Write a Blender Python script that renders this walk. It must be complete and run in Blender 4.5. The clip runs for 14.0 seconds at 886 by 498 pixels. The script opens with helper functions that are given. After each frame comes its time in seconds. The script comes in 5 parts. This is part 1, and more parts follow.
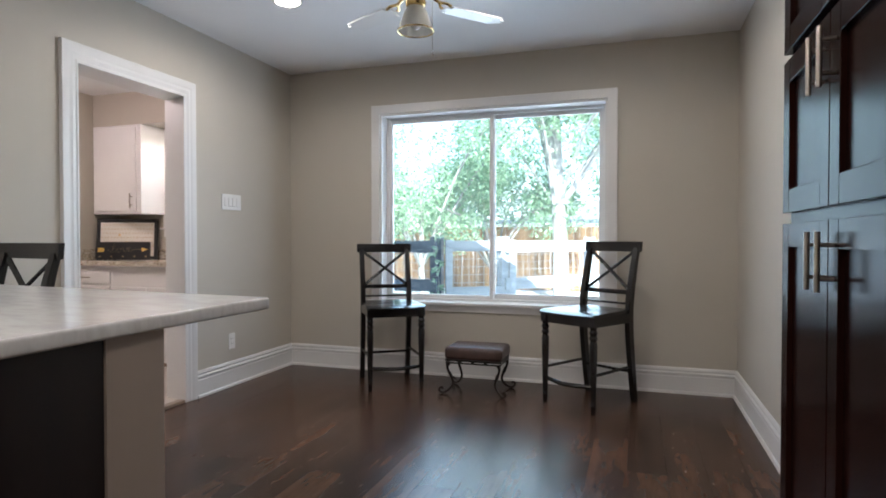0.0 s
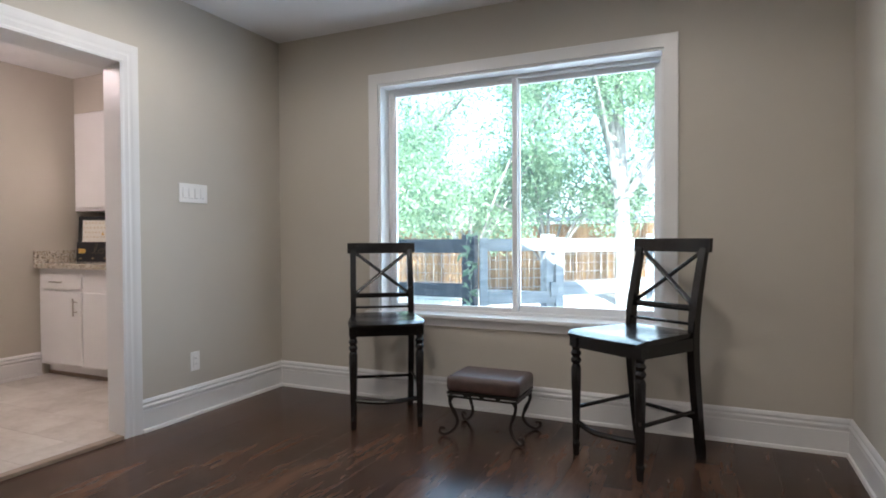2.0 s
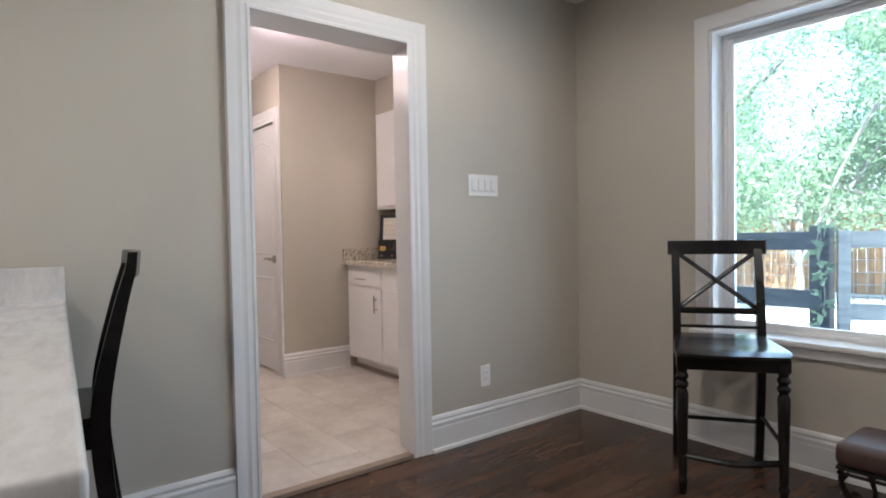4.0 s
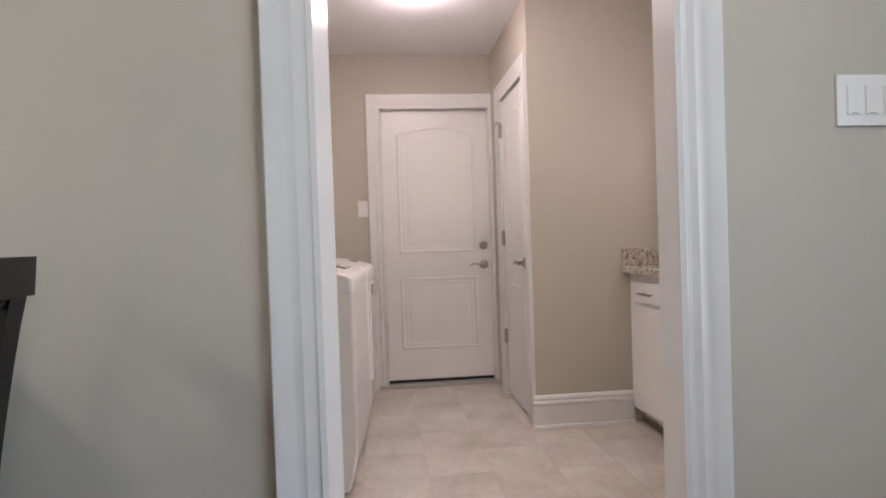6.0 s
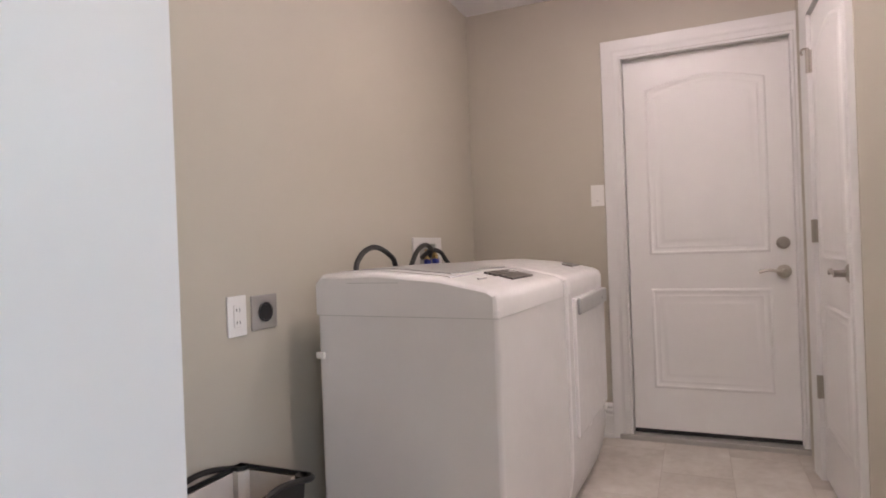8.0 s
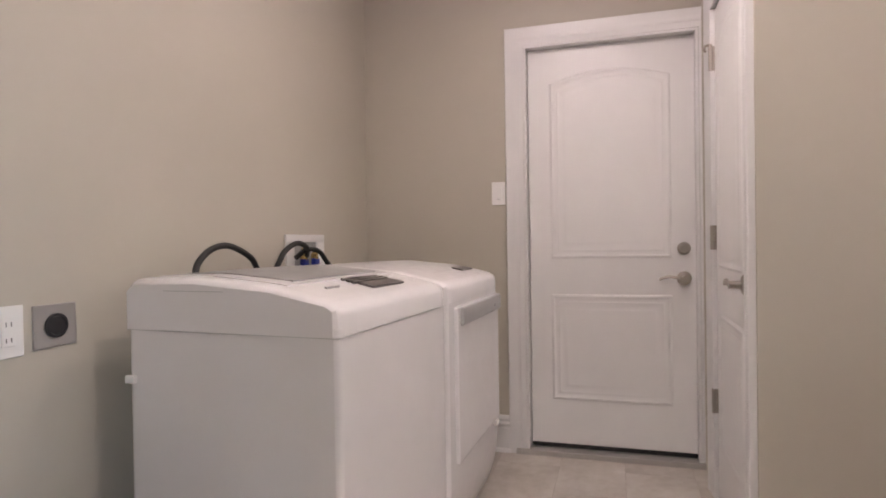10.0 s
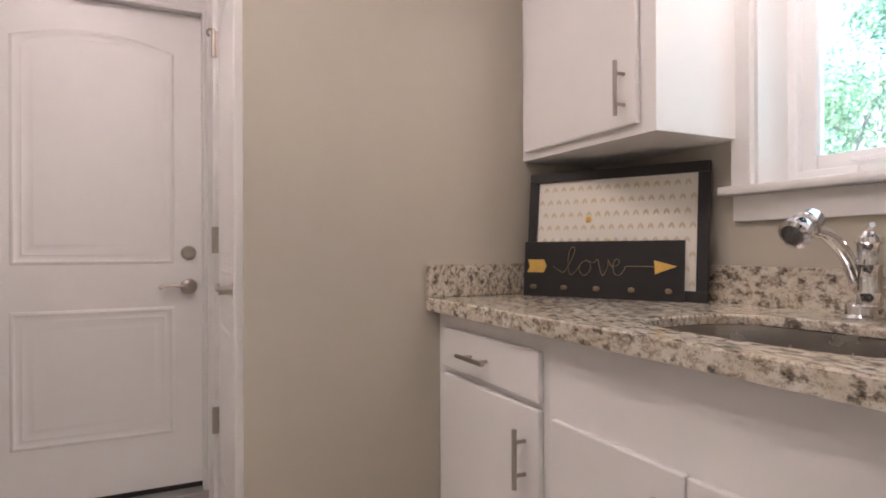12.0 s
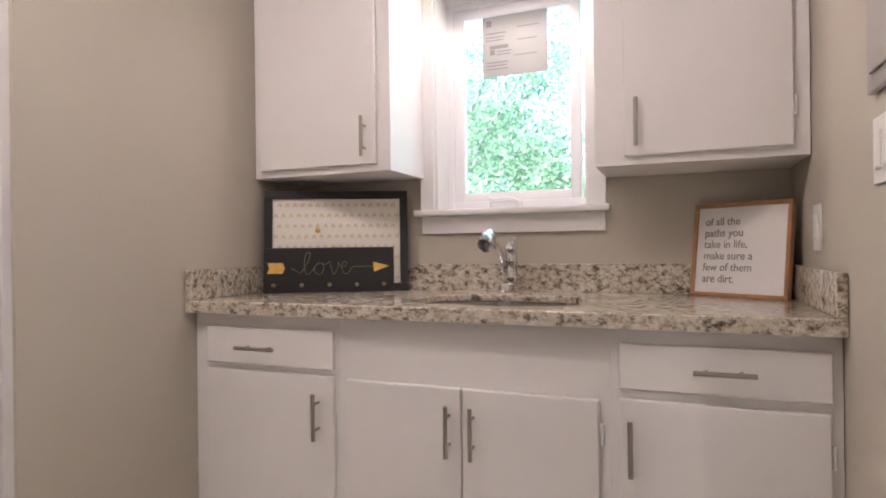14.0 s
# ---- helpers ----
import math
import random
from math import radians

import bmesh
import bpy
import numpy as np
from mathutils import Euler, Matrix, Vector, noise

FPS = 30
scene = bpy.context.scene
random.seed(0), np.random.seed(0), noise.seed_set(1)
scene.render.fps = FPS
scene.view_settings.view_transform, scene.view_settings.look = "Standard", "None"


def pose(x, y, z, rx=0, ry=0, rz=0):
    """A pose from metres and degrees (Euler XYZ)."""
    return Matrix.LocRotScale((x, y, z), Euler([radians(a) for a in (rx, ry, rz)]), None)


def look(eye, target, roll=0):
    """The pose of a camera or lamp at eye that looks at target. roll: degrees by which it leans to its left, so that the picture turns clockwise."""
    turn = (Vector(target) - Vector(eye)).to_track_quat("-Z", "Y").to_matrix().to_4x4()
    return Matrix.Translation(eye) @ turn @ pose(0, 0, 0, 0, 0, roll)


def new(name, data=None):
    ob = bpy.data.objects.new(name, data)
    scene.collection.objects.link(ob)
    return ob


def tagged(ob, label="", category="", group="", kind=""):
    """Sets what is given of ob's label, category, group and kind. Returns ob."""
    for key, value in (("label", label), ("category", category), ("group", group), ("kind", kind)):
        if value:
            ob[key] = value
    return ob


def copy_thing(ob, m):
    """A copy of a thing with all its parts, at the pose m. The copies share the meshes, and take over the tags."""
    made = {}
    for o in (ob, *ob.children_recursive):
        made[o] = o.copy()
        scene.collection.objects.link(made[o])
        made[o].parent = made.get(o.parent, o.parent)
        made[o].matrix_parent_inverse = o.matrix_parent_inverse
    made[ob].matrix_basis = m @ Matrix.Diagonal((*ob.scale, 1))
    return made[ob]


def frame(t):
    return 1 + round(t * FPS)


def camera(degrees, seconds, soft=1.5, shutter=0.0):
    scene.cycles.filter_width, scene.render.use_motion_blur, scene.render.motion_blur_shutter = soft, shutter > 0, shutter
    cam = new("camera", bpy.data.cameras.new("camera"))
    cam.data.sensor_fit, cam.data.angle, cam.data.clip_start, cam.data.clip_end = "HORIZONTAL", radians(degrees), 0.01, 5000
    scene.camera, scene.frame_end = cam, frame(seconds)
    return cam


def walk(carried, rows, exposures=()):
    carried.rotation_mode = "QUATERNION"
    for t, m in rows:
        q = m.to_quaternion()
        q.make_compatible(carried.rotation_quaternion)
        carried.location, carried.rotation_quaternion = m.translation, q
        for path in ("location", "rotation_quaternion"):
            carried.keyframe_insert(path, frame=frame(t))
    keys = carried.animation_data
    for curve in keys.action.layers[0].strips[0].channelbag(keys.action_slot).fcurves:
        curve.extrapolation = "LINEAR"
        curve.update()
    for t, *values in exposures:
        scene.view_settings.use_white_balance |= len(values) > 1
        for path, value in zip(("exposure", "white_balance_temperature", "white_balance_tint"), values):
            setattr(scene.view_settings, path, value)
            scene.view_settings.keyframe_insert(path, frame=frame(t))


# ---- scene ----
cam = camera(74.0, 14.0, soft=1.8)
PATH = [
    (0, (0.226, 0.038, 1.102), (-0.396, 1.939, 1.068), -0.0),
    (0.5, (0.276, 0.404, 1.096), (-0.358, 2.301, 1.068), -0.1),
    (1, (0.293, 0.707, 1.089), (-0.391, 2.587, 1.057), -0.1),
    (1.5, (0.266, 0.944, 1.101), (-0.46, 2.808, 1.064), -0.2),
    (2, (0.279, 1.083, 1.092), (-0.559, 2.899, 1.055), -0.3),
    (2.5, (0.264, 1.12, 1.106), (-0.771, 2.831, 1.063), -0.5),
    (3, (0.179, 1.207, 1.108), (-1.051, 2.782, 1.063), -0.5),
    (3.5, (-0.033, 1.383, 1.12), (-1.437, 2.806, 1.072), -0.7),
    (4, (-0.272, 1.588, 1.122), (-1.842, 2.825, 1.068), -1.0),
    (4.2, (-0.374, 1.699, 1.125), (-2.021, 2.833, 1.07), -1.2),
    (6.3, (-1.624, 2.707, 1.078), (-3.622, 2.781, 1.058), -2.0),
    (6.5, (-1.754, 2.755, 1.07), (-3.754, 2.741, 1.058), -2.1),
    (7, (-2.01, 2.885, 1.061), (-3.987, 2.585, 1.055), -2.3),
    (7.5, (-2.218, 2.947, 1.076), (-4.122, 2.337, 1.072), -2.3),
    (7.7, (-2.323, 2.96, 1.073), (-4.199, 2.267, 1.072), -2.3),
    (8.75, (-2.62, 3.02, 1.082), (-4.41, 2.128, 1.067), -1.6),
    (9.8, (-2.785, 3.065, 1.086), (-4.658, 2.363, 1.067), -1.0),
    (10, (-2.783, 3.072, 1.088), (-4.701, 2.506, 1.065), -0.9),
    (10.5, (-2.789, 3.127, 1.073), (-4.776, 2.904, 1.055), -0.9),
    (11, (-2.865, 3.209, 1.072), (-4.864, 3.281, 1.052), -0.8),
    (11.5, (-2.949, 3.264, 1.068), (-4.901, 3.699, 1.05), -0.6),
    (12, (-3.07, 3.257, 1.052), (-4.867, 4.135, 1.053), -0.2),
    (12.5, (-3.222, 3.139, 1.071), (-4.608, 4.58, 1.091), -0.3),
    (13, (-3.227, 2.914, 1.063), (-4.384, 4.546, 1.08), -0.4),
    (13.5, (-3.191, 2.697, 1.055), (-4.157, 4.448, 1.062), -0.5),
    (14, (-3.197, 2.532, 1.066), (-3.944, 4.387, 1.064), -0.7),
]
walk(cam, [(t, look(eye, target, roll)) for t, eye, target, roll in PATH], exposures=[(0, 2.9), (14, 2.9)])

# ---- world, sun, lamps ----
world = bpy.data.worlds.new("sky")
scene.world = world
world.use_nodes = True
wn = world.node_tree.nodes
sky = wn.new("ShaderNodeTexSky")
sky.sky_type, sky.sun_disc = "NISHITA", False
sky.sun_elevation, sky.sun_rotation = radians(58), radians(215)
world.node_tree.links.new(sky.outputs[0], wn["Background"].inputs[0])
wn["Background"].inputs[1].default_value = 0.15


def lamp(name, kind, m, energy, color, **props):
    data = bpy.data.lights.new(name, kind)
    data.energy, data.color = energy, color
    ob = new(name, data)
    ob.matrix_world = m
    if kind == "AREA":
        data.shape, data.size, data.size_y = "RECTANGLE", props["size"], props["size_y"]
    elif kind == "SUN":
        data.angle = radians(props["angle"])
    else:
        data.shadow_soft_size = props["radius"]
        if kind == "SPOT":
            data.spot_size, data.spot_blend = radians(props["cone"]), 0.4
    return ob


lamp("sun", "SUN", look((6, -8, 16), (0, 8, 0)), 5.0, (1.0, 0.95, 0.88), angle=0.5)
WARM = (1.0, 0.775, 0.83)
# The first kitchen can is known; the other four are unseen, added as fill.
KITCHEN_CANS = [(-1.80, 3.18, 3.6), (-0.05, 3.18, 2.8), (-1.75, 0.2, 6.0), (-0.05, 0.2, 4.3), (-0.9, -1.7, 6.0)]
LAUNDRY_CANS = [(-4.65, 2.85, 1.12), (-3.75, 3.18, 1.50)]
for x, y, w in KITCHEN_CANS:
    lamp("can_lamp", "SPOT", look((x, y, 2.54), (x, y, 0)), w, (1.0, 0.928, 0.90), radius=0.06, cone=174)
for x, y, w in LAUNDRY_CANS:
    lamp("can_lamp", "POINT", look((x, y, 2.36), (x, y, 0)), w, WARM, radius=0.05)
lamp("sink_lamp", "SPOT", look((-3.78, 4.42, 2.08), (-3.78, 4.42, 0)), 0.85, WARM, radius=0.03, cone=160)
# Area lamps added in both window openings to strengthen the daylight from outside.
lamp("window_daylight", "AREA", look((-0.90, 4.855, 1.37), (-0.90, 0, 0.9)), 4.7, (0.68, 0.80, 1.0), size=1.75, size_y=1.4)
lamp("laundry_daylight", "AREA", look((-3.79, 4.84, 1.65), (-3.79, 0, 1.3)), 0.22, (0.80, 0.90, 1.0), size=0.42, size_y=0.70)

# ---- materials ----
def shader(name):
    m = bpy.data.materials.new(name)
    m.use_nodes = True
    nt = m.node_tree
    return m, nt, nt.nodes["Principled BSDF"]


def node(nt, kind, **values):
    n = nt.nodes.new(kind)
    for key, v in values.items():
        n.inputs[key.replace("_", " ")].default_value = v
    return n


def ramp(nt, fac, stops):
    r = nt.nodes.new("ShaderNodeValToRGB")
    while len(r.color_ramp.elements) < len(stops):
        r.color_ramp.elements.new(0.5)
    for e, (p, c) in zip(r.color_ramp.elements, stops):
        e.position, e.color = p, (*c, 1)
    nt.links.new(fac, r.inputs[0])
    return r.outputs[0]


def coords(nt, scale=(1, 1, 1), rot=(0, 0, 0)):
    tc, mp = nt.nodes.new("ShaderNodeTexCoord"), nt.nodes.new("ShaderNodeMapping")
    mp.inputs["Scale"].default_value, mp.inputs["Rotation"].default_value = scale, rot
    nt.links.new(tc.outputs["Object"], mp.inputs[0])
    return mp.outputs[0]


def noise_tex(nt, vec, scale, detail=4, rough=0.55):
    n = node(nt, "ShaderNodeTexNoise", Scale=scale, Detail=detail, Roughness=rough)
    nt.links.new(vec, n.inputs["Vector"])
    return n.outputs[0]


def bump(nt, bsdf, height, strength, dist=0.002):
    b = node(nt, "ShaderNodeBump", Strength=strength, Distance=dist)
    nt.links.new(height, b.inputs["Height"])
    nt.links.new(b.outputs[0], bsdf.inputs["Normal"])


def plain(name, col, rough=0.5, metal=0.0, vary=0.06, scale=3.0, grain=120.0, relief=0.15, coat=0.0):
    """A surface with slow tone drift, fine grain in its gloss and relief."""
    m, nt, b = shader(name)
    vec = coords(nt)
    lo, hi = [c * (1 - vary) for c in col], [min(1, c * (1 + vary)) for c in col]
    nt.links.new(ramp(nt, noise_tex(nt, vec, scale), [(0.3, lo), (0.7, hi)]), b.inputs["Base Color"])
    fine = noise_tex(nt, vec, grain, 3)
    mr = node(nt, "ShaderNodeMapRange")
    mr.inputs["To Min"].default_value, mr.inputs["To Max"].default_value = max(0.02, rough - 0.07), min(1, rough + 0.07)
    nt.links.new(noise_tex(nt, vec, scale * 6), mr.inputs[0])
    nt.links.new(mr.outputs[0], b.inputs["Roughness"])
    b.inputs["Metallic"].default_value = metal
    b.inputs["Coat Weight"].default_value = coat
    if relief:
        bump(nt, b, fine, relief, 0.001)
    return m


M_WALL = plain("wall_paint", (0.525, 0.487, 0.425), 0.62, vary=0.025, scale=1.5, grain=260, relief=0.25)
M_LWALL = plain("laundry_paint", (0.515, 0.480, 0.408), 0.6, vary=0.025, scale=1.5, grain=260, relief=0.25)
M_CEIL = plain("ceiling_paint", (0.86, 0.86, 0.87), 0.8, vary=0.02, scale=1.2, grain=180, relief=0.3)
M_TRIM = plain("trim_paint", (0.74, 0.735, 0.73), 0.32, vary=0.02, scale=4, grain=90, relief=0.06)
M_CABW = plain("cabinet_white", (0.80, 0.79, 0.785), 0.35, vary=0.02, scale=4, grain=90, relief=0.08)
M_DOORW = plain("door_white", (0.80, 0.79, 0.785), 0.34, vary=0.02, scale=4, grain=70, relief=0.08)
M_VINYL = plain("white_vinyl", (0.80, 0.81, 0.82), 0.3, vary=0.015, relief=0.0)
M_ENAMEL = plain("white_enamel", (0.78, 0.765, 0.77), 0.22, vary=0.02, scale=5, relief=0.03)
M_PLASTIC = plain("white_plastic", (0.82, 0.81, 0.79), 0.35, vary=0.02, relief=0.0)
M_GREYPL = plain("grey_plastic", (0.36, 0.36, 0.36), 0.3, vary=0.04, relief=0.0)
M_DARKPL = plain("dark_plastic", (0.02, 0.02, 0.022), 0.35, vary=0.1, relief=0.0)
M_BLACK = plain("black_chair_paint", (0.012, 0.011, 0.011), 0.24, vary=0.3, scale=8, grain=60, relief=0.08)
M_NICKEL = plain("brushed_nickel", (0.42, 0.385, 0.345), 0.32, metal=1.0, vary=0.05, relief=0.05)
M_CHROME = plain("chrome", (0.80, 0.80, 0.81), 0.08, metal=1.0, vary=0.02, relief=0.0)
M_STEEL = plain("stainless_steel", (0.52, 0.50, 0.48), 0.26, metal=1.0, vary=0.06, relief=0.05)
M_IRON = plain("wrought_iron", (0.035, 0.03, 0.028), 0.45, metal=0.7, vary=0.2, grain=150, relief=0.3)
M_LEATHER = plain("brown_leather", (0.075, 0.045, 0.038), 0.42, vary=0.22, scale=14, grain=260, relief=0.6)
M_BRASS = plain("polished_brass", (0.75, 0.55, 0.25), 0.2, metal=1.0, vary=0.05, relief=0.0)
M_GOLD = plain("gold_leaf", (0.72, 0.47, 0.13), 0.42, metal=0.6, vary=0.15, scale=40, relief=0.1)
M_WIREGOLD = plain("dull_gold_wire", (0.26, 0.20, 0.12), 0.45, metal=0.6, vary=0.15, relief=0.0)
M_SIGNBLK = plain("black_sign_paint", (0.012, 0.012, 0.013), 0.4, vary=0.3, relief=0.1)
M_RUBBER = plain("black_rubber", (0.012, 0.012, 0.012), 0.5, vary=0.2, relief=0.1)
M_BLUE = plain("blue_valve", (0.03, 0.05, 0.35), 0.4, vary=0.1, relief=0.0)
M_FRAMEWOOD = plain("sign_frame_wood", (0.42, 0.22, 0.10), 0.5, vary=0.2, scale=18, grain=80, relief=0.3)
M_PAPER = plain("sign_paper", (0.82, 0.81, 0.80), 0.6, vary=0.02, relief=0.05)
M_INK = plain("grey_ink", (0.20, 0.20, 0.20), 0.6, vary=0.1, relief=0.0)
M_LABEL = plain("sticker_paper", (0.34, 0.35, 0.34), 0.6, vary=0.04, relief=0.05)
M_KNEE = plain("knee_wall_paint", (0.40, 0.33, 0.28), 0.55, vary=0.03, scale=1.5, grain=260, relief=0.25)
M_THRESH = plain("threshold_wood", (0.27, 0.20, 0.15), 0.45, vary=0.15, scale=12, relief=0.2)
M_ALU = plain("grey_sill_metal", (0.45, 0.43, 0.41), 0.4, metal=0.5, vary=0.08, relief=0.1)


def wood_grain(name, dark, light, rough, long_axis="y", coat=0.0, stretch=9.0, per_piece=0.0, relief=0.3, gloss=0.5, along=1.0, streak=0.18, octaves=4, rugged=0.5):
    m, nt, b = shader(name)
    s = {"x": (along, stretch, stretch), "y": (stretch, along, stretch), "z": (stretch, stretch, along)}[long_axis]
    tc, mp = nt.nodes.new("ShaderNodeTexCoord"), nt.nodes.new("ShaderNodeMapping")
    mp.inputs["Scale"].default_value = s
    nt.links.new(tc.outputs["Object"], mp.inputs[0])
    info = nt.nodes.new("ShaderNodeObjectInfo")
    if per_piece:
        sh = nt.nodes.new("ShaderNodeVectorMath")
        sh.operation = "SCALE"
        sh.inputs[0].default_value = (37.0, 91.0, 53.0)
        nt.links.new(info.outputs["Random"], sh.inputs["Scale"])
        add = nt.nodes.new("ShaderNodeVectorMath")
        nt.links.new(mp.outputs[0], add.inputs[0])
        nt.links.new(sh.outputs[0], add.inputs[1])
        vec = add.outputs[0]
    else:
        vec = mp.outputs[0]
    big, fine = noise_tex(nt, vec, 1.3, octaves, rugged), noise_tex(nt, vec, 14, 3, 0.5)
    mix = nt.nodes.new("ShaderNodeMath")
    mix.operation = "MULTIPLY_ADD"
    mix.inputs[1].default_value = streak
    nt.links.new(fine, mix.inputs[0])
    sub = nt.nodes.new("ShaderNodeMath")
    sub.operation = "MULTIPLY"
    sub.inputs[1].default_value = 1.0 - streak
    nt.links.new(big, sub.inputs[0])
    nt.links.new(sub.outputs[0], mix.inputs[2])
    col = ramp(nt, mix.outputs[0], [(0.36, dark), (0.64, light)])
    if per_piece:
        hsv = nt.nodes.new("ShaderNodeHueSaturation")
        mr = node(nt, "ShaderNodeMapRange")
        mr.inputs["To Min"].default_value, mr.inputs["To Max"].default_value = 1 - per_piece, 1 + per_piece
        nt.links.new(info.outputs["Random"], mr.inputs[0])
        nt.links.new(mr.outputs[0], hsv.inputs["Value"])
        nt.links.new(col, hsv.inputs["Color"])
        col = hsv.outputs[0]
    nt.links.new(col, b.inputs["Base Color"])
    mr2 = node(nt, "ShaderNodeMapRange")
    mr2.inputs["To Min"].default_value, mr2.inputs["To Max"].default_value = rough - 0.02, rough + 0.04
    nt.links.new(fine, mr2.inputs[0])
    nt.links.new(mr2.outputs[0], b.inputs["Roughness"])
    b.inputs["Coat Weight"].default_value = coat
    b.inputs["Specular IOR Level"].default_value = gloss
    bump(nt, b, fine, relief, 0.0015)
    return m


M_PLANK = wood_grain("dark_vinyl_plank", (0.016, 0.009, 0.007), (0.112, 0.058, 0.036), 0.25, "y", per_piece=0.14, relief=0.07, stretch=4.6, along=0.75, gloss=0.28, streak=0.16, octaves=7, rugged=0.60)
M_ESPRESSO = wood_grain("espresso_cabinet", (0.011, 0.0040, 0.0034), (0.024, 0.0078, 0.0060), 0.20, "z", coat=0.0, relief=0.04, gloss=0.035)
M_ISLAND = wood_grain("island_dark_wood", (0.008, 0.005, 0.005), (0.016, 0.009, 0.008), 0.4, "z", relief=0.05)
M_CEDAR = wood_grain("cedar_board", (0.20, 0.10, 0.05), (0.38, 0.215, 0.11), 0.75, "z", per_piece=0.25, relief=0.5)
# Sun and shade on the yard fences are put into these two wood tones.
M_PALEWOOD = wood_grain("sun_pale_rail", (0.22, 0.23, 0.24), (0.40, 0.41, 0.41), 0.8, "x", per_piece=0.15, relief=0.4)
M_GREYWOOD = wood_grain("shade_dark_rail", (0.02, 0.03, 0.045), (0.05, 0.065, 0.085), 0.6, "x", per_piece=0.2, relief=0.4)


def granite():
    m, nt, b = shader("speckled_granite")
    vec = coords(nt)
    flow = coords(nt, (1.0, 1.9, 1.4), (0.2, 0.3, 0.7))
    n1, n2, n3, n4 = noise_tex(nt, flow, 48, 6, 0.68), noise_tex(nt, flow, 30, 6, 0.70), noise_tex(nt, vec, 9, 4, 0.6), noise_tex(nt, vec, 190, 3, 0.6)
    base = ramp(nt, n1, [(0.34, (0.20, 0.163, 0.13)), (0.43, (0.44, 0.388, 0.312)), (0.51, (0.62, 0.585, 0.505)), (0.68, (0.72, 0.695, 0.64))])
    dark = ramp(nt, n2, [(0.36, (0.05, 0.05, 0.05)), (0.43, (0.44, 0.41, 0.39)), (0.48, (1, 1, 1))])
    warm = ramp(nt, n3, [(0.40, (0.86, 0.80, 0.72)), (0.60, (1, 1, 1))])
    fleck = ramp(nt, n4, [(0.34, (0.45, 0.42, 0.40)), (0.44, (1, 1, 1))])
    col = base
    for other, f in ((dark, 0.85), (warm, 0.8), (fleck, 0.6)):
        mx = nt.nodes.new("ShaderNodeMix")
        mx.data_type, mx.blend_type = "RGBA", "MULTIPLY"
        mx.inputs[0].default_value = f
        nt.links.new(col, mx.inputs[6])
        nt.links.new(other, mx.inputs[7])
        col = mx.outputs[2]
    nt.links.new(col, b.inputs["Base Color"])
    b.inputs["Roughness"].default_value = 0.14
    return m


def marble():
    m, nt, b = shader("white_marble")
    vec = coords(nt, (1.0, 2.6, 1.0), (0, 0, 0.35))
    n1, n2 = noise_tex(nt, vec, 1.8, 8, 0.68), noise_tex(nt, vec, 8, 6, 0.65)
    a = ramp(nt, n1, [(0.34, (0.66, 0.66, 0.67)), (0.46, (0.76, 0.76, 0.76)), (0.60, (0.81, 0.81, 0.81))])
    v = ramp(nt, n2, [(0.40, (0.86, 0.85, 0.85)), (0.56, (1, 1, 1))])
    mx = nt.nodes.new("ShaderNodeMix")
    mx.data_type, mx.blend_type = "RGBA", "MULTIPLY"
    mx.inputs[0].default_value = 0.8
    nt.links.new(a, mx.inputs[6])
    nt.links.new(v, mx.inputs[7])
    nt.links.new(mx.outputs[2], b.inputs["Base Color"])
    b.inputs["Roughness"].default_value = 0.16
    return m


def stone_tile():
    m, nt, b = shader("stone_look_tile")
    tc = nt.nodes.new("ShaderNodeTexCoord")
    info = nt.nodes.new("ShaderNodeObjectInfo")
    sh = nt.nodes.new("ShaderNodeVectorMath")
    sh.operation = "SCALE"
    sh.inputs[0].default_value = (17.0, 23.0, 31.0)
    nt.links.new(info.outputs["Random"], sh.inputs["Scale"])
    add = nt.nodes.new("ShaderNodeVectorMath")
    nt.links.new(tc.outputs["Object"], add.inputs[0])
    nt.links.new(sh.outputs[0], add.inputs[1])
    n1, n2 = noise_tex(nt, add.outputs[0], 2.4, 7, 0.66), noise_tex(nt, add.outputs[0], 22, 5, 0.6)
    a = ramp(nt, n1, [(0.30, (0.42, 0.375, 0.335)), (0.5, (0.56, 0.515, 0.47)), (0.70, (0.66, 0.625, 0.58))])
    v = ramp(nt, n2, [(0.35, (0.90, 0.88, 0.86)), (0.6, (1, 1, 1))])
    mx = nt.nodes.new("ShaderNodeMix")
    mx.data_type, mx.blend_type = "RGBA", "MULTIPLY"
    mx.inputs[0].default_value = 0.8
    nt.links.new(a, mx.inputs[6])
    nt.links.new(v, mx.inputs[7])
    nt.links.new(mx.outputs[2], b.inputs["Base Color"])
    b.inputs["Roughness"].default_value = 0.32
    bump(nt, b, n2, 0.15, 0.001)
    return m


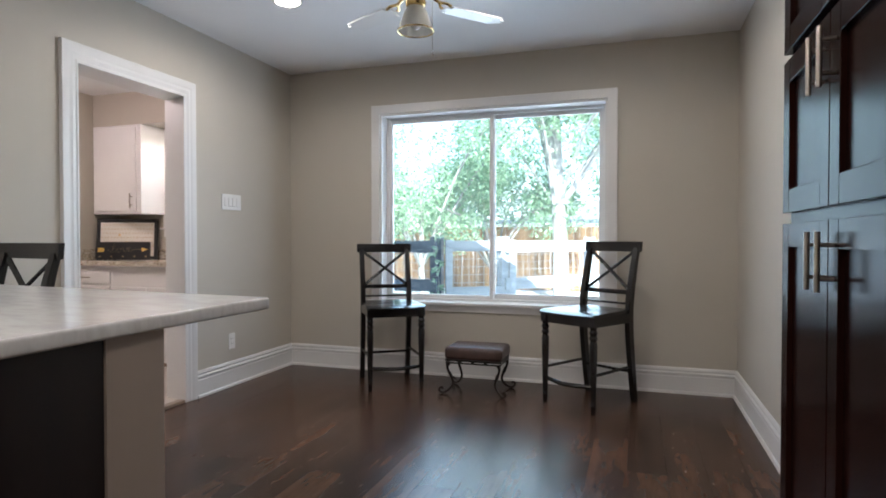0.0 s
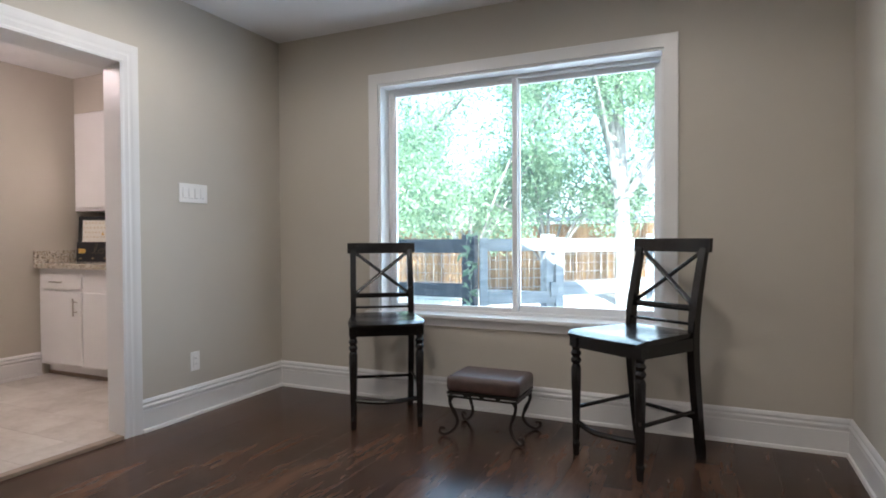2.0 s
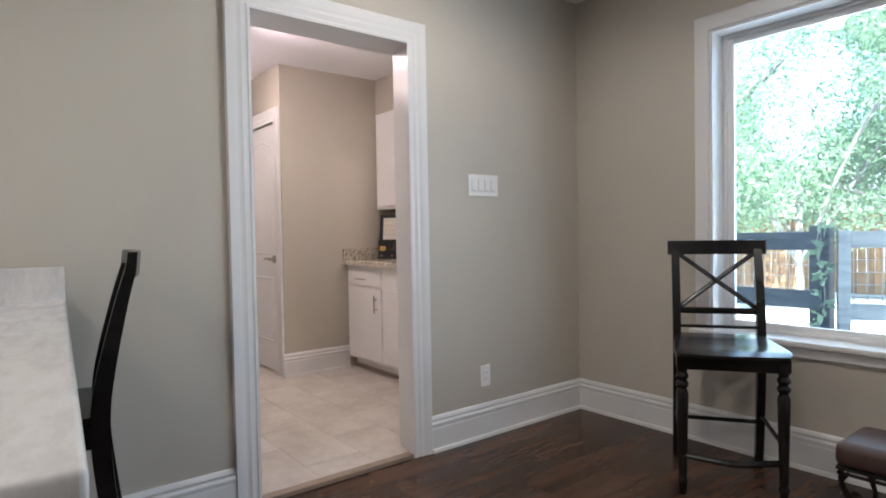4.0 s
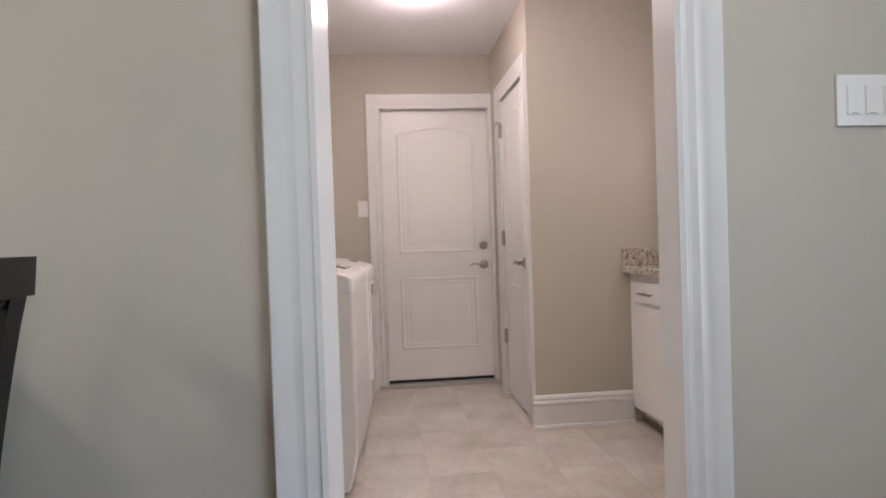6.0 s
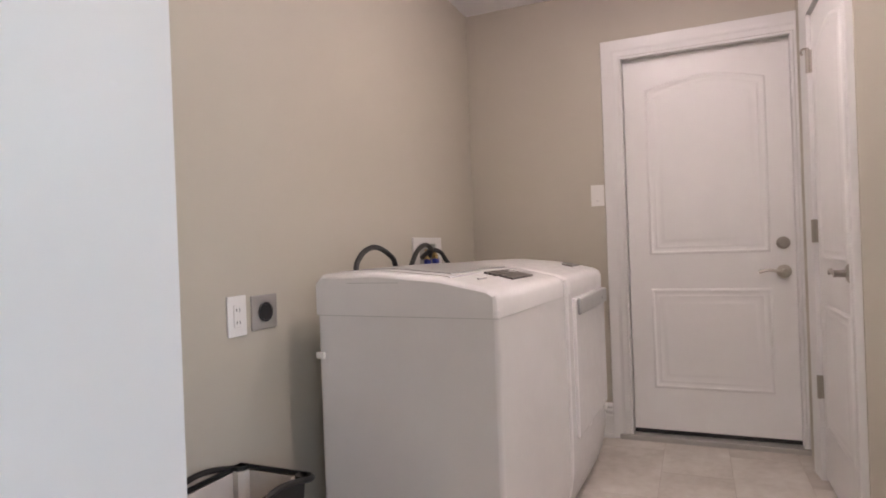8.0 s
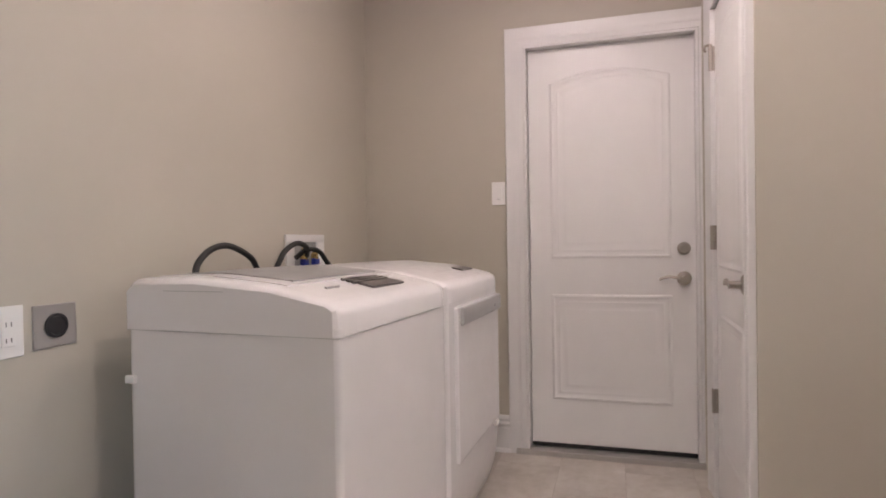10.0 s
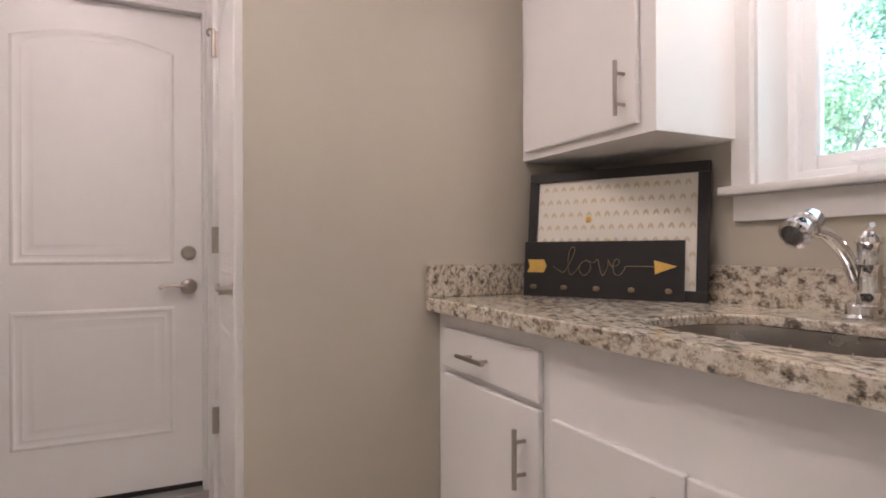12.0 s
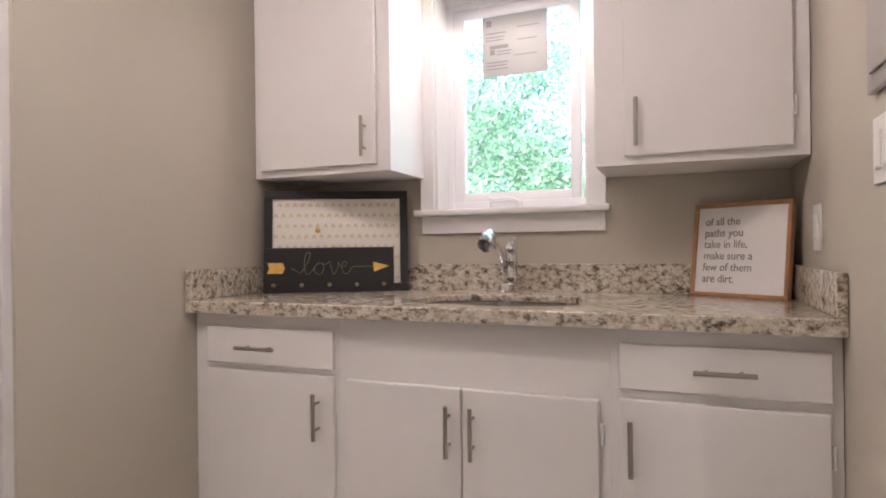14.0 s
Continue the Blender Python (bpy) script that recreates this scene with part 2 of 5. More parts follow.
def glass(name, tint=(1, 1, 1)):
    m = bpy.data.materials.new(name)
    m.use_nodes = True
    nt = m.node_tree
    nt.nodes.remove(nt.nodes["Principled BSDF"])
    fr = node(nt, "ShaderNodeFresnel", IOR=1.45)
    tr, gl, mx = nt.nodes.new("ShaderNodeBsdfTransparent"), nt.nodes.new("ShaderNodeBsdfGlossy"), nt.nodes.new("ShaderNodeMixShader")
    tr.inputs[0].default_value = (*tint, 1)
    gl.inputs["Roughness"].default_value = 0.01
    nt.links.new(fr.outputs[0], mx.inputs[0])
    # A weak translucent mix puts the bright haze over the view into the glass.
    veil_mix, veil = nt.nodes.new("ShaderNodeMixShader"), nt.nodes.new("ShaderNodeBsdfTranslucent")
    veil.inputs[0].default_value = (0.80, 0.92, 0.95, 1)
    veil_mix.inputs[0].default_value = 0.009
    nt.links.new(tr.outputs[0], veil_mix.inputs[1])
    nt.links.new(veil.outputs[0], veil_mix.inputs[2])
    nt.links.new(veil_mix.outputs[0], mx.inputs[1])
    nt.links.new(gl.outputs[0], mx.inputs[2])
    nt.links.new(mx.outputs[0], nt.nodes["Material Output"].inputs[0])
    return m


def glow(name, col, strength):
    m, nt, b = shader(name)
    b.inputs["Base Color"].default_value = (*col, 1)
    b.inputs["Emission Color"].default_value = (*col, 1)
    b.inputs["Emission Strength"].default_value = strength
    return m


M_GRANITE, M_MARBLE, M_TILE, M_GLASS = granite(), marble(), stone_tile(), glass("window_glass", (0.86, 0.945, 0.965))
M_GROUT = plain("tile_grout", (0.44, 0.39, 0.345), 0.8, vary=0.05, relief=0.3)
M_GAP = plain("plank_joint", (0.022, 0.013, 0.010), 0.7, vary=0.1, relief=0.0)
M_BULB = glow("lamp_lens", (1.0, 0.9, 0.78), 14.0)

# ---- mesh helpers ----
def part(name, bm, material, parent, label="", smooth=True):
    """Links a bmesh as one mesh object under a thing or a part; its vertices are in the thing's own space."""
    me = bpy.data.meshes.new(name)
    bmesh.ops.recalc_face_normals(bm, faces=bm.faces)
    if smooth:
        for f in bm.faces:
            f.smooth = True
        for e in bm.edges:
            e.smooth = len(e.link_faces) == 2 and e.calc_face_angle(3.0) < radians(35)
            if e.smooth and e.calc_face_angle(3.0) > radians(6):
                a, c = sorted(f.calc_area() for f in e.link_faces)
                e.smooth = c < 12 * a
    bm.to_mesh(me)
    bm.free()
    me.materials.append(material)
    ob = new(name, me)
    if parent is not None:
        ob.parent = parent
    if label:
        ob["label"] = label
    return ob


def thing(name, m, label, category, group="", kind=""):
    ob = new(name)
    ob.empty_display_size = 0.1
    ob.matrix_basis = m
    return tagged(ob, label, category, group, kind)


def join_into(bm, other):
    me = bpy.data.meshes.new("tmp")
    other.to_mesh(me)
    other.free()
    bm.from_mesh(me)
    bpy.data.meshes.remove(me)
    return bm


def box(x0, x1, y0, y1, z0, z1, bevel=0.0, seg=2, bm=None):
    b = bmesh.new()
    bmesh.ops.create_cube(b, size=1)
    for v in b.verts:
        v.co = Vector(((x0 + x1) / 2 + v.co.x * (x1 - x0), (y0 + y1) / 2 + v.co.y * (y1 - y0), (z0 + z1) / 2 + v.co.z * (z1 - z0)))
    if bevel:
        bmesh.ops.bevel(b, geom=b.edges[:], offset=bevel, segments=seg, profile=0.5, affect="EDGES")
    return join_into(bm, b) if bm is not None else b


def cyl(p, q, r, r2=None, seg=16, bm=None):
    """A round bar from p to q."""
    b = bmesh.new()
    p, q = Vector(p), Vector(q)
    bmesh.ops.create_cone(b, cap_ends=True, segments=seg, radius1=r, radius2=r if r2 is None else r2, depth=(q - p).length)
    bmesh.ops.transform(b, matrix=Matrix.Translation((p + q) / 2) @ (q - p).to_track_quat("Z", "Y").to_matrix().to_4x4(), verts=b.verts)
    return join_into(bm, b) if bm is not None else b


def lathe(profile, seg=20, bm=None, m=None):
    """Turned shape from rows of (radius, z)."""
    b = bmesh.new()
    rings = [[b.verts.new((r * math.cos(2 * math.pi * k / seg), r * math.sin(2 * math.pi * k / seg), z)) for k in range(seg)] for r, z in profile]
    for a, c in zip(rings, rings[1:]):
        for k in range(seg):
            b.faces.new((a[k], a[(k + 1) % seg], c[(k + 1) % seg], c[k]))
    b.faces.new(rings[0][::-1])
    b.faces.new(rings[-1])
    if m is not None:
        bmesh.ops.transform(b, matrix=m, verts=b.verts)
    return join_into(bm, b) if bm is not None else b


def tube(points, r, seg=10, bm=None, flat=1.0):
    """A round bar along a smooth row of points, with capped ends."""
    b = bmesh.new()
    pts = [Vector(p) for p in points]
    rings, side = [], None
    for i, p in enumerate(pts):
        d = (pts[min(i + 1, len(pts) - 1)] - pts[max(i - 1, 0)]).normalized()
        if side is None:
            side = d.orthogonal().normalized()
        side = (side - d * side.dot(d)).normalized()
        up = d.cross(side)
        rings.append([b.verts.new(p + r * (side * math.cos(2 * math.pi * k / seg) + up * flat * math.sin(2 * math.pi * k / seg))) for k in range(seg)])
    for a, c in zip(rings, rings[1:]):
        for k in range(seg):
            b.faces.new((a[k], a[(k + 1) % seg], c[(k + 1) % seg], c[k]))
    b.faces.new(rings[0][::-1])
    b.faces.new(rings[-1])
    return join_into(bm, b) if bm is not None else b


def spline(points, n=8):
    """Catmull-Rom points through a short row."""
    p = [Vector(q) for q in points]
    p = [2 * p[0] - p[1]] + p + [2 * p[-1] - p[-2]]
    out = []
    for i in range(1, len(p) - 2):
        for k in range(n):
            t = k / n
            a, b, c, d = p[i - 1:i + 3]
            out.append(0.5 * (2 * b + (c - a) * t + (2 * a - 5 * b + 4 * c - d) * t * t + (3 * b - a - 3 * c + d) * t ** 3))
    return out + [p[-2]]


def extrude_profile(profile, m, length, bm=None):
    """A moulding: profile rows (out, up) swept along local x for a length, placed by m."""
    b = bmesh.new()
    a = [b.verts.new(m @ Vector((0, o, u))) for o, u in profile]
    c = [b.verts.new(m @ Vector((length, o, u))) for o, u in profile]
    n = len(profile)
    for k in range(n):
        b.faces.new((a[k], a[(k + 1) % n], c[(k + 1) % n], c[k]))
    b.faces.new(a[::-1])
    b.faces.new(c)
    return join_into(bm, b) if bm is not None else b


def setting(name, bm, material, label, category, smooth=False):
    ob = part(name, bm, material, None, "", smooth)
    return tagged(ob, label, category, kind="structure")


def mitred(path, outs, profile, place, closed=False, bm=None):
    """A moulding round an opening: profile rows (outward, proud) at each corner of the path, with mitred corners; place maps (a, z, proud) to space."""
    b = bmesh.new()
    rings = [[b.verts.new(place(a + w * oa, z + w * oz, d)) for w, d in profile] for (a, z), (oa, oz) in zip(path, outs)]
    n = len(profile)
    pairs = list(zip(rings, rings[1:])) + ([(rings[-1], rings[0])] if closed else [])
    for p, q in pairs:
        for k in range(n):
            b.faces.new((p[k], p[(k + 1) % n], q[(k + 1) % n], q[k]))
    if not closed:
        b.faces.new(rings[0][::-1])
        b.faces.new(rings[-1])
    return join_into(bm, b) if bm is not None else b


def wall_boxes(axis, face, back, lo, hi, z0, z1, holes=()):
    """A wall slab between face and back, along the other axis from lo to hi, pierced by holes (a0, a1, z0, z1)."""
    bm = bmesh.new()
    cuts = sorted({lo, hi, *[h[0] for h in holes], *[h[1] for h in holes]})
    for a, b in zip(cuts, cuts[1:]):
        spans, z = [], z0
        for h in sorted(holes, key=lambda q: q[2]):
            if h[0] <= a and b <= h[1]:
                if h[2] > z:
                    spans.append((z, h[2]))
                z = h[3]
        if z < z1:
            spans.append((z, z1))
        for s0, s1 in spans:
            if axis == "x":
                box(min(face, back), max(face, back), a, b, s0, s1, bm=bm)
            else:
                box(a, b, min(face, back), max(face, back), s0, s1, bm=bm)
    bmesh.ops.remove_doubles(bm, verts=bm.verts, dist=0.0005)
    return bm


# ---- plan ----
KX0, KX1, KY1, KY0 = -2.686, 0.91, 4.59, -2.6     # kitchen
KF = -0.010                                       # kitchen floor, a little under the tile
LX0, LX1, LY0, LY1 = -5.79, -2.865, 1.75, 4.64    # laundry
CX, CY = -4.69, 3.465                             # closet corner
KCEIL, LCEIL = 2.554, 2.465
DY0, DY1, DZ = 2.487, 3.280, 2.066                 # doorway between the rooms
WIN = (-1.821, 0.024, 0.588, 2.146)
LWIN = (-4.075, -3.485, 1.21, 2.06)
BD = (2.618, 3.458, -0.2, 2.085)                     # outside door
CD = (-5.46, -4.80, -0.2, 2.05)                    # closet door
COLONIAL = [(0.0, 0.0), (0.0, 0.012), (0.010, 0.015), (0.016, 0.011), (0.024, 0.012), (0.040, 0.018), (0.052, 0.014), (0.062, 0.016), (0.072, 0.021), (0.102, 0.023), (0.105, 0.020), (0.105, 0.0)]

setting("wall_west", wall_boxes("x", KX0, LX1, KY0, LY1 + 0.2, -0.2, 2.7, [(DY0 - 0.018, DY1 + 0.070, -0.2, DZ + 0.018)]), M_WALL, "painted greige plaster wall with a cased doorway", "wall")
setting("wall_north", wall_boxes("y", KY1, KY1 + 0.22, KX0, KX1 + 0.15, -0.2, 2.7, [WIN]), M_WALL, "painted greige wall with a wide slider window", "wall")
setting("wall_east", wall_boxes("x", KX1, KX1 + 0.15, KY0, KY1, -0.2, 2.7), M_WALL, "painted greige plaster wall", "wall")
setting("wall_south", wall_boxes("y", KY0, KY0 - 0.15, KX0 - 0.165, KX1 + 0.15, -0.2, 2.7), M_WALL, "painted greige plaster wall", "wall")
setting("wall_laundry_north", wall_boxes("y", LY1, LY1 + 0.22, LX0 - 0.15, LX1, -0.2, 2.7, [LWIN]), M_LWALL, "painted beige wall with a small window over the sink", "wall")
setting("wall_laundry_south", wall_boxes("y", LY0, LY0 - 0.15, LX0 - 0.15, LX1, -0.2, 2.7), M_LWALL, "painted beige wall behind the washer and dryer", "wall")
setting("wall_laundry_west", wall_boxes("x", LX0, LX0 - 0.15, LY0, LY1, -0.2, 2.7, [BD]), M_LWALL, "painted beige wall with a white outside door", "wall")
bm = wall_boxes("y", CY, CY + 0.11, LX0, CX, -0.2, 2.7, [CD])
join_into(bm, wall_boxes("x", CX, CX - 0.11, CY + 0.11, LY1, -0.2, 2.7))
setting("wall_closet", bm, M_LWALL, "painted beige closet partition beside the counter", "wall")
setting("wall_laundry_east", wall_boxes("x", LX1, LX1 - 0.004, LY0, LY1, -0.2, 2.7, [(DY0 - 0.018, DY1 + 0.070, -0.2, DZ + 0.018)]), M_LWALL, "painted beige wall skin beside the doorway", "wall")
LX1 -= 0.004
setting("ceiling", box(KX0, KX1, KY0, KY1, KCEIL, KCEIL + 0.1), M_CEIL, "flat white painted ceiling", "ceiling")
setting("ceiling_laundry", box(LX0, LX1, LY0, LY1, LCEIL, LCEIL + 0.1), M_CEIL, "flat white painted ceiling", "ceiling")
setting("soffit", box(CX + 0.003, LX1 - 0.003, 4.34, LY1 - 0.002, 2.165, LCEIL - 0.002), M_LWALL, "painted beige soffit above the wall cabinets", "soffit")
# Unseen slab added above the ceilings to keep sun and sky out.
setting("roof", box(LX0 - 0.6, KX1 + 0.7, KY0 - 0.6, LY1 + 0.75, 2.72, 2.9), M_GROUT, "unseen flat slab added over the rooms against sun and sky", "roof")

# ---- trim: casings, baseboards, jambs ----
def casing(name, a0, a1, ztop, place, label, zbot=0.0):
    path = [(a0, zbot), (a0, ztop), (a1, ztop), (a1, zbot)]
    return setting(name, mitred(path, [(-1, 0), (-1, 1), (1, 1), (1, 0)], COLONIAL, place), M_TRIM, label, "trim", True)


casing("trim_doorway", DY0, DY1, DZ, lambda a, z, d: Vector((KX0 + d, a, z)), "glossy white moulded door casing", KF)
casing("trim_doorway_back", DY0 + 0.016, DY1 + 0.052, DZ, lambda a, z, d: Vector((LX1 - d, a, z)), "glossy white moulded door casing")
casing("trim_outside_door", BD[0] + 0.02, BD[1] - 0.02, BD[3] - 0.02, lambda a, z, d: Vector((LX0 + d, a, z)), "glossy white moulded casing round the outside door")
casing("trim_closet_door", CD[0] + 0.015, CD[1] - 0.008, CD[3] - 0.015, lambda a, z, d: Vector((a, CY - d, z)), "glossy white moulded casing round the closet door")
bm = box(LX1 - 0.012, KX0 + 0.012, DY0 - 0.018, DY0 + 0.002, KF, DZ + 0.016)
for v in bm.verts:
    if v.co.x < -2.8 and v.co.y > DY0:
        v.co.y += 0.016
side = box(LX1 - 0.012, KX0 + 0.012, DY1 - 0.002, DY1 + 0.068, KF, DZ + 0.016)
for v in side.verts:
    if v.co.x < -2.8 and v.co.y < DY1 + 0.02:
        v.co.y += 0.050
join_into(bm, side)
box(LX1 - 0.012, KX0 + 0.012, DY0 + 0.002, DY1 + 0.048, DZ - 0.002, DZ + 0.016, bm=bm)
setting("door_jamb", bm, M_TRIM, "white painted jamb lining of the doorway", "trim")
setting("threshold", box(KX0 - 0.045, KX0 + 0.008, DY0 + 0.004, DY1 - 0.004, KF - 0.003, 0.010, 0.004), M_THRESH, "brown wooden strip between plank and tile floors", "threshold")

BASE = [(0, 0), (0.030, 0), (0.030, 0.010), (0.026, 0.018), (0.017, 0.020), (0.016, 0.120), (0.012, 0.126), (0.012, 0.132), (0.020, 0.137), (0.020, 0.148), (0.010, 0.156), (0.010, 0.162), (0.015, 0.167), (0.012, 0.178), (0.004, 0.187), (0, 0.187)]


def baseboard(p, q, out, z=0.0, label="white moulded baseboard with a shoe strip"):
    p, q, out = Vector((*p, 0)), Vector((*q, 0)), Vector((*out, 0))
    d = (q - p).normalized()
    m = Matrix(((d.x, out.x, 0, p.x), (d.y, out.y, 0, p.y), (0, 0, 1, z), (0, 0, 0, 1)))
    return setting("baseboard", extrude_profile(BASE, m, (q - p).length), M_TRIM, label, "baseboard", True)


baseboard((KX0, KY0), (KX0, DY0 - 0.105), (1, 0), KF)
baseboard((KX0, DY1 + 0.105), (KX0, KY1), (1, 0), KF)
baseboard((KX0, KY1), (KX1, KY1), (0, -1), KF)
baseboard((KX1, 1.87), (KX1, KY1), (-1, 0), KF)
baseboard((LX0, LY0), (LX1, LY0), (0, 1))
baseboard((LX0, LY0), (LX0, BD[0] - 0.08), (1, 0))
baseboard((CX, CY - 0.022), (CX, 4.035), (1, 0))
baseboard((LX1, LY0), (LX1, DY0 - 0.1), (-1, 0))
baseboard((LX1, DY1 + 0.134), (LX1, 4.035), (-1, 0))

# ---- windows and doors ----
# wide slider window of the kitchen
win = thing("window_1", pose(0, 0, 0), "wide white vinyl slider window with two panes", "window", kind="structure")
a0, a1, z0, z1 = WIN
FLAT = [(0.0, 0.0), (0.0, 0.016), (0.004, 0.018), (0.070, 0.018), (0.074, 0.015), (0.074, 0.0)]
part("window_casing", mitred([(a0, z0 - 0.0), (a0, z1), (a1, z1), (a1, z0 - 0.0)], [(-1, 0), (-1, 1), (1, 1), (1, 0)], FLAT, lambda a, z, d: Vector((a, KY1 - d, z))), M_TRIM, win)
part("window_sill", box(a0 - 0.10, a1 + 0.10, KY1 - 0.045, KY1 + 0.135, z0 - 0.024, z0 + 0.003, 0.005), M_TRIM, win)
part("apron", box(a0 - 0.075, a1 + 0.075, KY1 - 0.017, KY1 - 0.001, z0 - 0.074, z0 - 0.025, 0.003), M_TRIM, win)
bm = box(a0 - 0.001, a0 + 0.014, KY1 - 0.002, KY1 + 0.21, z0, z1)
box(a1 - 0.014, a1 + 0.001, KY1 - 0.002, KY1 + 0.21, z0, z1, bm=bm)
box(a0 + 0.014, a1 - 0.014, KY1 - 0.002, KY1 + 0.21, z1 - 0.014, z1 + 0.001, bm=bm)
part("window_reveal", bm, M_TRIM, win, smooth=False)


def sash(parent, x0, x1, y0, y1, zb, zt, rail, name="sash", bottom=None):
    bm = box(x0, x0 + rail, y0, y1, zb, zt, 0.004)
    box(x1 - rail, x1, y0, y1, zb, zt, 0.004, bm=bm)
    box(x0 + rail, x1 - rail, y0 + 0.001, y1 - 0.001, zb, zb + (bottom or rail), 0.004, bm=bm)
    box(x0 + rail, x1 - rail, y0 + 0.001, y1 - 0.001, zt - rail, zt, 0.004, bm=bm)
    s = part(name, bm, M_VINYL, parent)
    g = part("pane", box(x0 + rail - 0.004, x1 - rail + 0.004, (y0 + y1) / 2 - 0.003, (y0 + y1) / 2 + 0.003, zb + (bottom or rail) - 0.004, zt - rail + 0.004), M_GLASS, s, "clear window glass")
    g.visible_shadow = False
    return s


FY = KY1 + 0.115
bm = box(a0 + 0.012, a0 + 0.034, FY, FY + 0.08, z0, z1 - 0.012, 0.003)
box(a1 - 0.034, a1 - 0.012, FY, FY + 0.08, z0, z1 - 0.012, 0.003, bm=bm)
box(a0 + 0.034, a1 - 0.034, FY + 0.001, FY + 0.079, z1 - 0.034, z1 - 0.012, 0.003, bm=bm)
box(a0 + 0.034, a1 - 0.034, FY + 0.001, FY + 0.079, z0, z0 + 0.022, 0.003, bm=bm)
part("window_frame", bm, M_VINYL, win)
mid = -0.888
sash(win, a0 + 0.030, mid + 0.018, FY + 0.008, FY + 0.036, z0 + 0.016, z1 - 0.030, 0.034)
sash(win, mid - 0.012, a1 - 0.030, FY + 0.042, FY + 0.070, z0 + 0.020, z1 - 0.030, 0.036, bottom=0.045)
part("latch", box(mid - 0.010, mid + 0.010, FY - 0.004, FY + 0.009, 1.30, 1.37, 0.004), M_VINYL, win)

# small casement over the laundry sink
lw = thing("window_2", pose(0, 0, 0), "small white crank-out window over the sink", "window", kind="structure")
b0, b1, y0, zt = LWIN[0], LWIN[1], LWIN[2], LWIN[3]
bm = box(-4.128, b0 + 0.001, LY1 - 0.020, LY1 - 0.001, y0, 2.163)
box(b1 - 0.001, -3.432, LY1 - 0.020, LY1 - 0.001, y0, 2.163, bm=bm)
box(b0 + 0.001, b1 - 0.001, LY1 - 0.020, LY1 - 0.001, zt - 0.001, 2.163, bm=bm)
part("window_casing", bm, M_TRIM, lw, smooth=False)
part("window_sill", box(-4.145, -3.415, LY1 - 0.055, LY1 + 0.13, y0 - 0.020, y0 + 0.002, 0.004), M_TRIM, lw)
part("apron", box(-4.125, -3.435, LY1 - 0.018, LY1 - 0.001, y0 - 0.088, y0 - 0.021, 0.002), M_TRIM, lw)
bm = box(b0 - 0.001, b0 + 0.012, LY1 - 0.003, LY1 + 0.20, y0, zt)
box(b1 - 0.012, b1 + 0.001, LY1 - 0.003, LY1 + 0.20, y0, zt, bm=bm)
box(b0 + 0.012, b1 - 0.012, LY1 - 0.003, LY1 + 0.20, zt - 0.012, zt + 0.001, bm=bm)
part("window_reveal", bm, M_TRIM, lw, smooth=False)
WY = LY1 + 0.115
bm = box(b0 + 0.010, b0 + 0.036, WY, WY + 0.075, y0, zt - 0.010, 0.003)
box(b1 - 0.036, b1 - 0.010, WY, WY + 0.075, y0, zt - 0.010, 0.003, bm=bm)
box(b0 + 0.036, b1 - 0.036, WY + 0.001, WY + 0.074, zt - 0.034, zt - 0.010, 0.003, bm=bm)
box(b0 + 0.036, b1 - 0.036, WY + 0.001, WY + 0.074, y0, y0 + 0.040, 0.003, bm=bm)
part("window_frame", bm, M_VINYL, lw)
sash(lw, b0 + 0.034, b1 - 0.050, WY + 0.020, WY + 0.056, y0 + 0.038, zt - 0.032, 0.040)
crank = part("crank_operator", box(-3.885, -3.755, WY - 0.030, WY + 0.004, y0 + 0.003, y0 + 0.040, 0.010, 3), M_VINYL, lw)
part("crank_handle", tube(spline([(-3.77, WY - 0.030, y0 + 0.036), (-3.80, WY - 0.036, y0 + 0.046), (-3.86, WY - 0.036, y0 + 0.044), (-3.885, WY - 0.032, y0 + 0.050)]), 0.006), M_VINYL, crank)
part("lock_lever", box(b1 - 0.034, b1 - 0.020, WY - 0.016, WY + 0.002, 1.40, 1.54, 0.006, 3), M_VINYL, lw)
# paper sticker left on the glass
stick = tagged(part("window_sticker", box(-3.92, -3.66, WY + 0.026, WY + 0.0275, 1.745, 1.985), M_LABEL, None), "crumpled white paper sticker on the window glass", "sticker")
for k, (x, z, w, h) in enumerate([(-3.905, 1.945, 0.022, 0.024), (-3.905, 1.915, 0.08, 0.005), (-3.905, 1.900, 0.075, 0.004), (-3.905, 1.888, 0.07, 0.004), (-3.89, 1.855, 0.075, 0.014), (-3.89, 1.832, 0.02, 0.02), (-3.862, 1.842, 0.06, 0.004), (-3.862, 1.830, 0.055, 0.004), (-3.905, 1.80, 0.09, 0.004), (-3.905, 1.787, 0.085, 0.004), (-3.905, 1.774, 0.09, 0.004), (-3.78, 1.93, 0.09, 0.003), (-3.78, 1.88, 0.08, 0.003), (-3.79, 1.82, 0.09, 0.003)]):
    part("print_bar", box(x, x + w, WY + 0.0245, WY + 0.0262, z, z + h), M_INK, stick, smooth=False)


def panel_mesh(outline, place):
    """A raised door panel: a moulded groove and a proud field. outline(i) gives its rim, drawn in by i."""
    b = bmesh.new()
    rings = [[b.verts.new(place(a, z, d)) for a, z in outline(i)] for i, d in [(0, 0.0), (0.007, 0.005), (0.013, 0.006), (0.021, 0.002), (0.034, 0.002), (0.041, 0.005), (0.049, 0.003), (0.076, 0.009), (0.083, 0.009)]]
    n = len(rings[0])
    for p, q in zip(rings, rings[1:]):
        for k in range(n):
            b.faces.new((p[k], p[(k + 1) % n], q[(k + 1) % n], q[k]))
    b.faces.new(rings[-1])
    return b


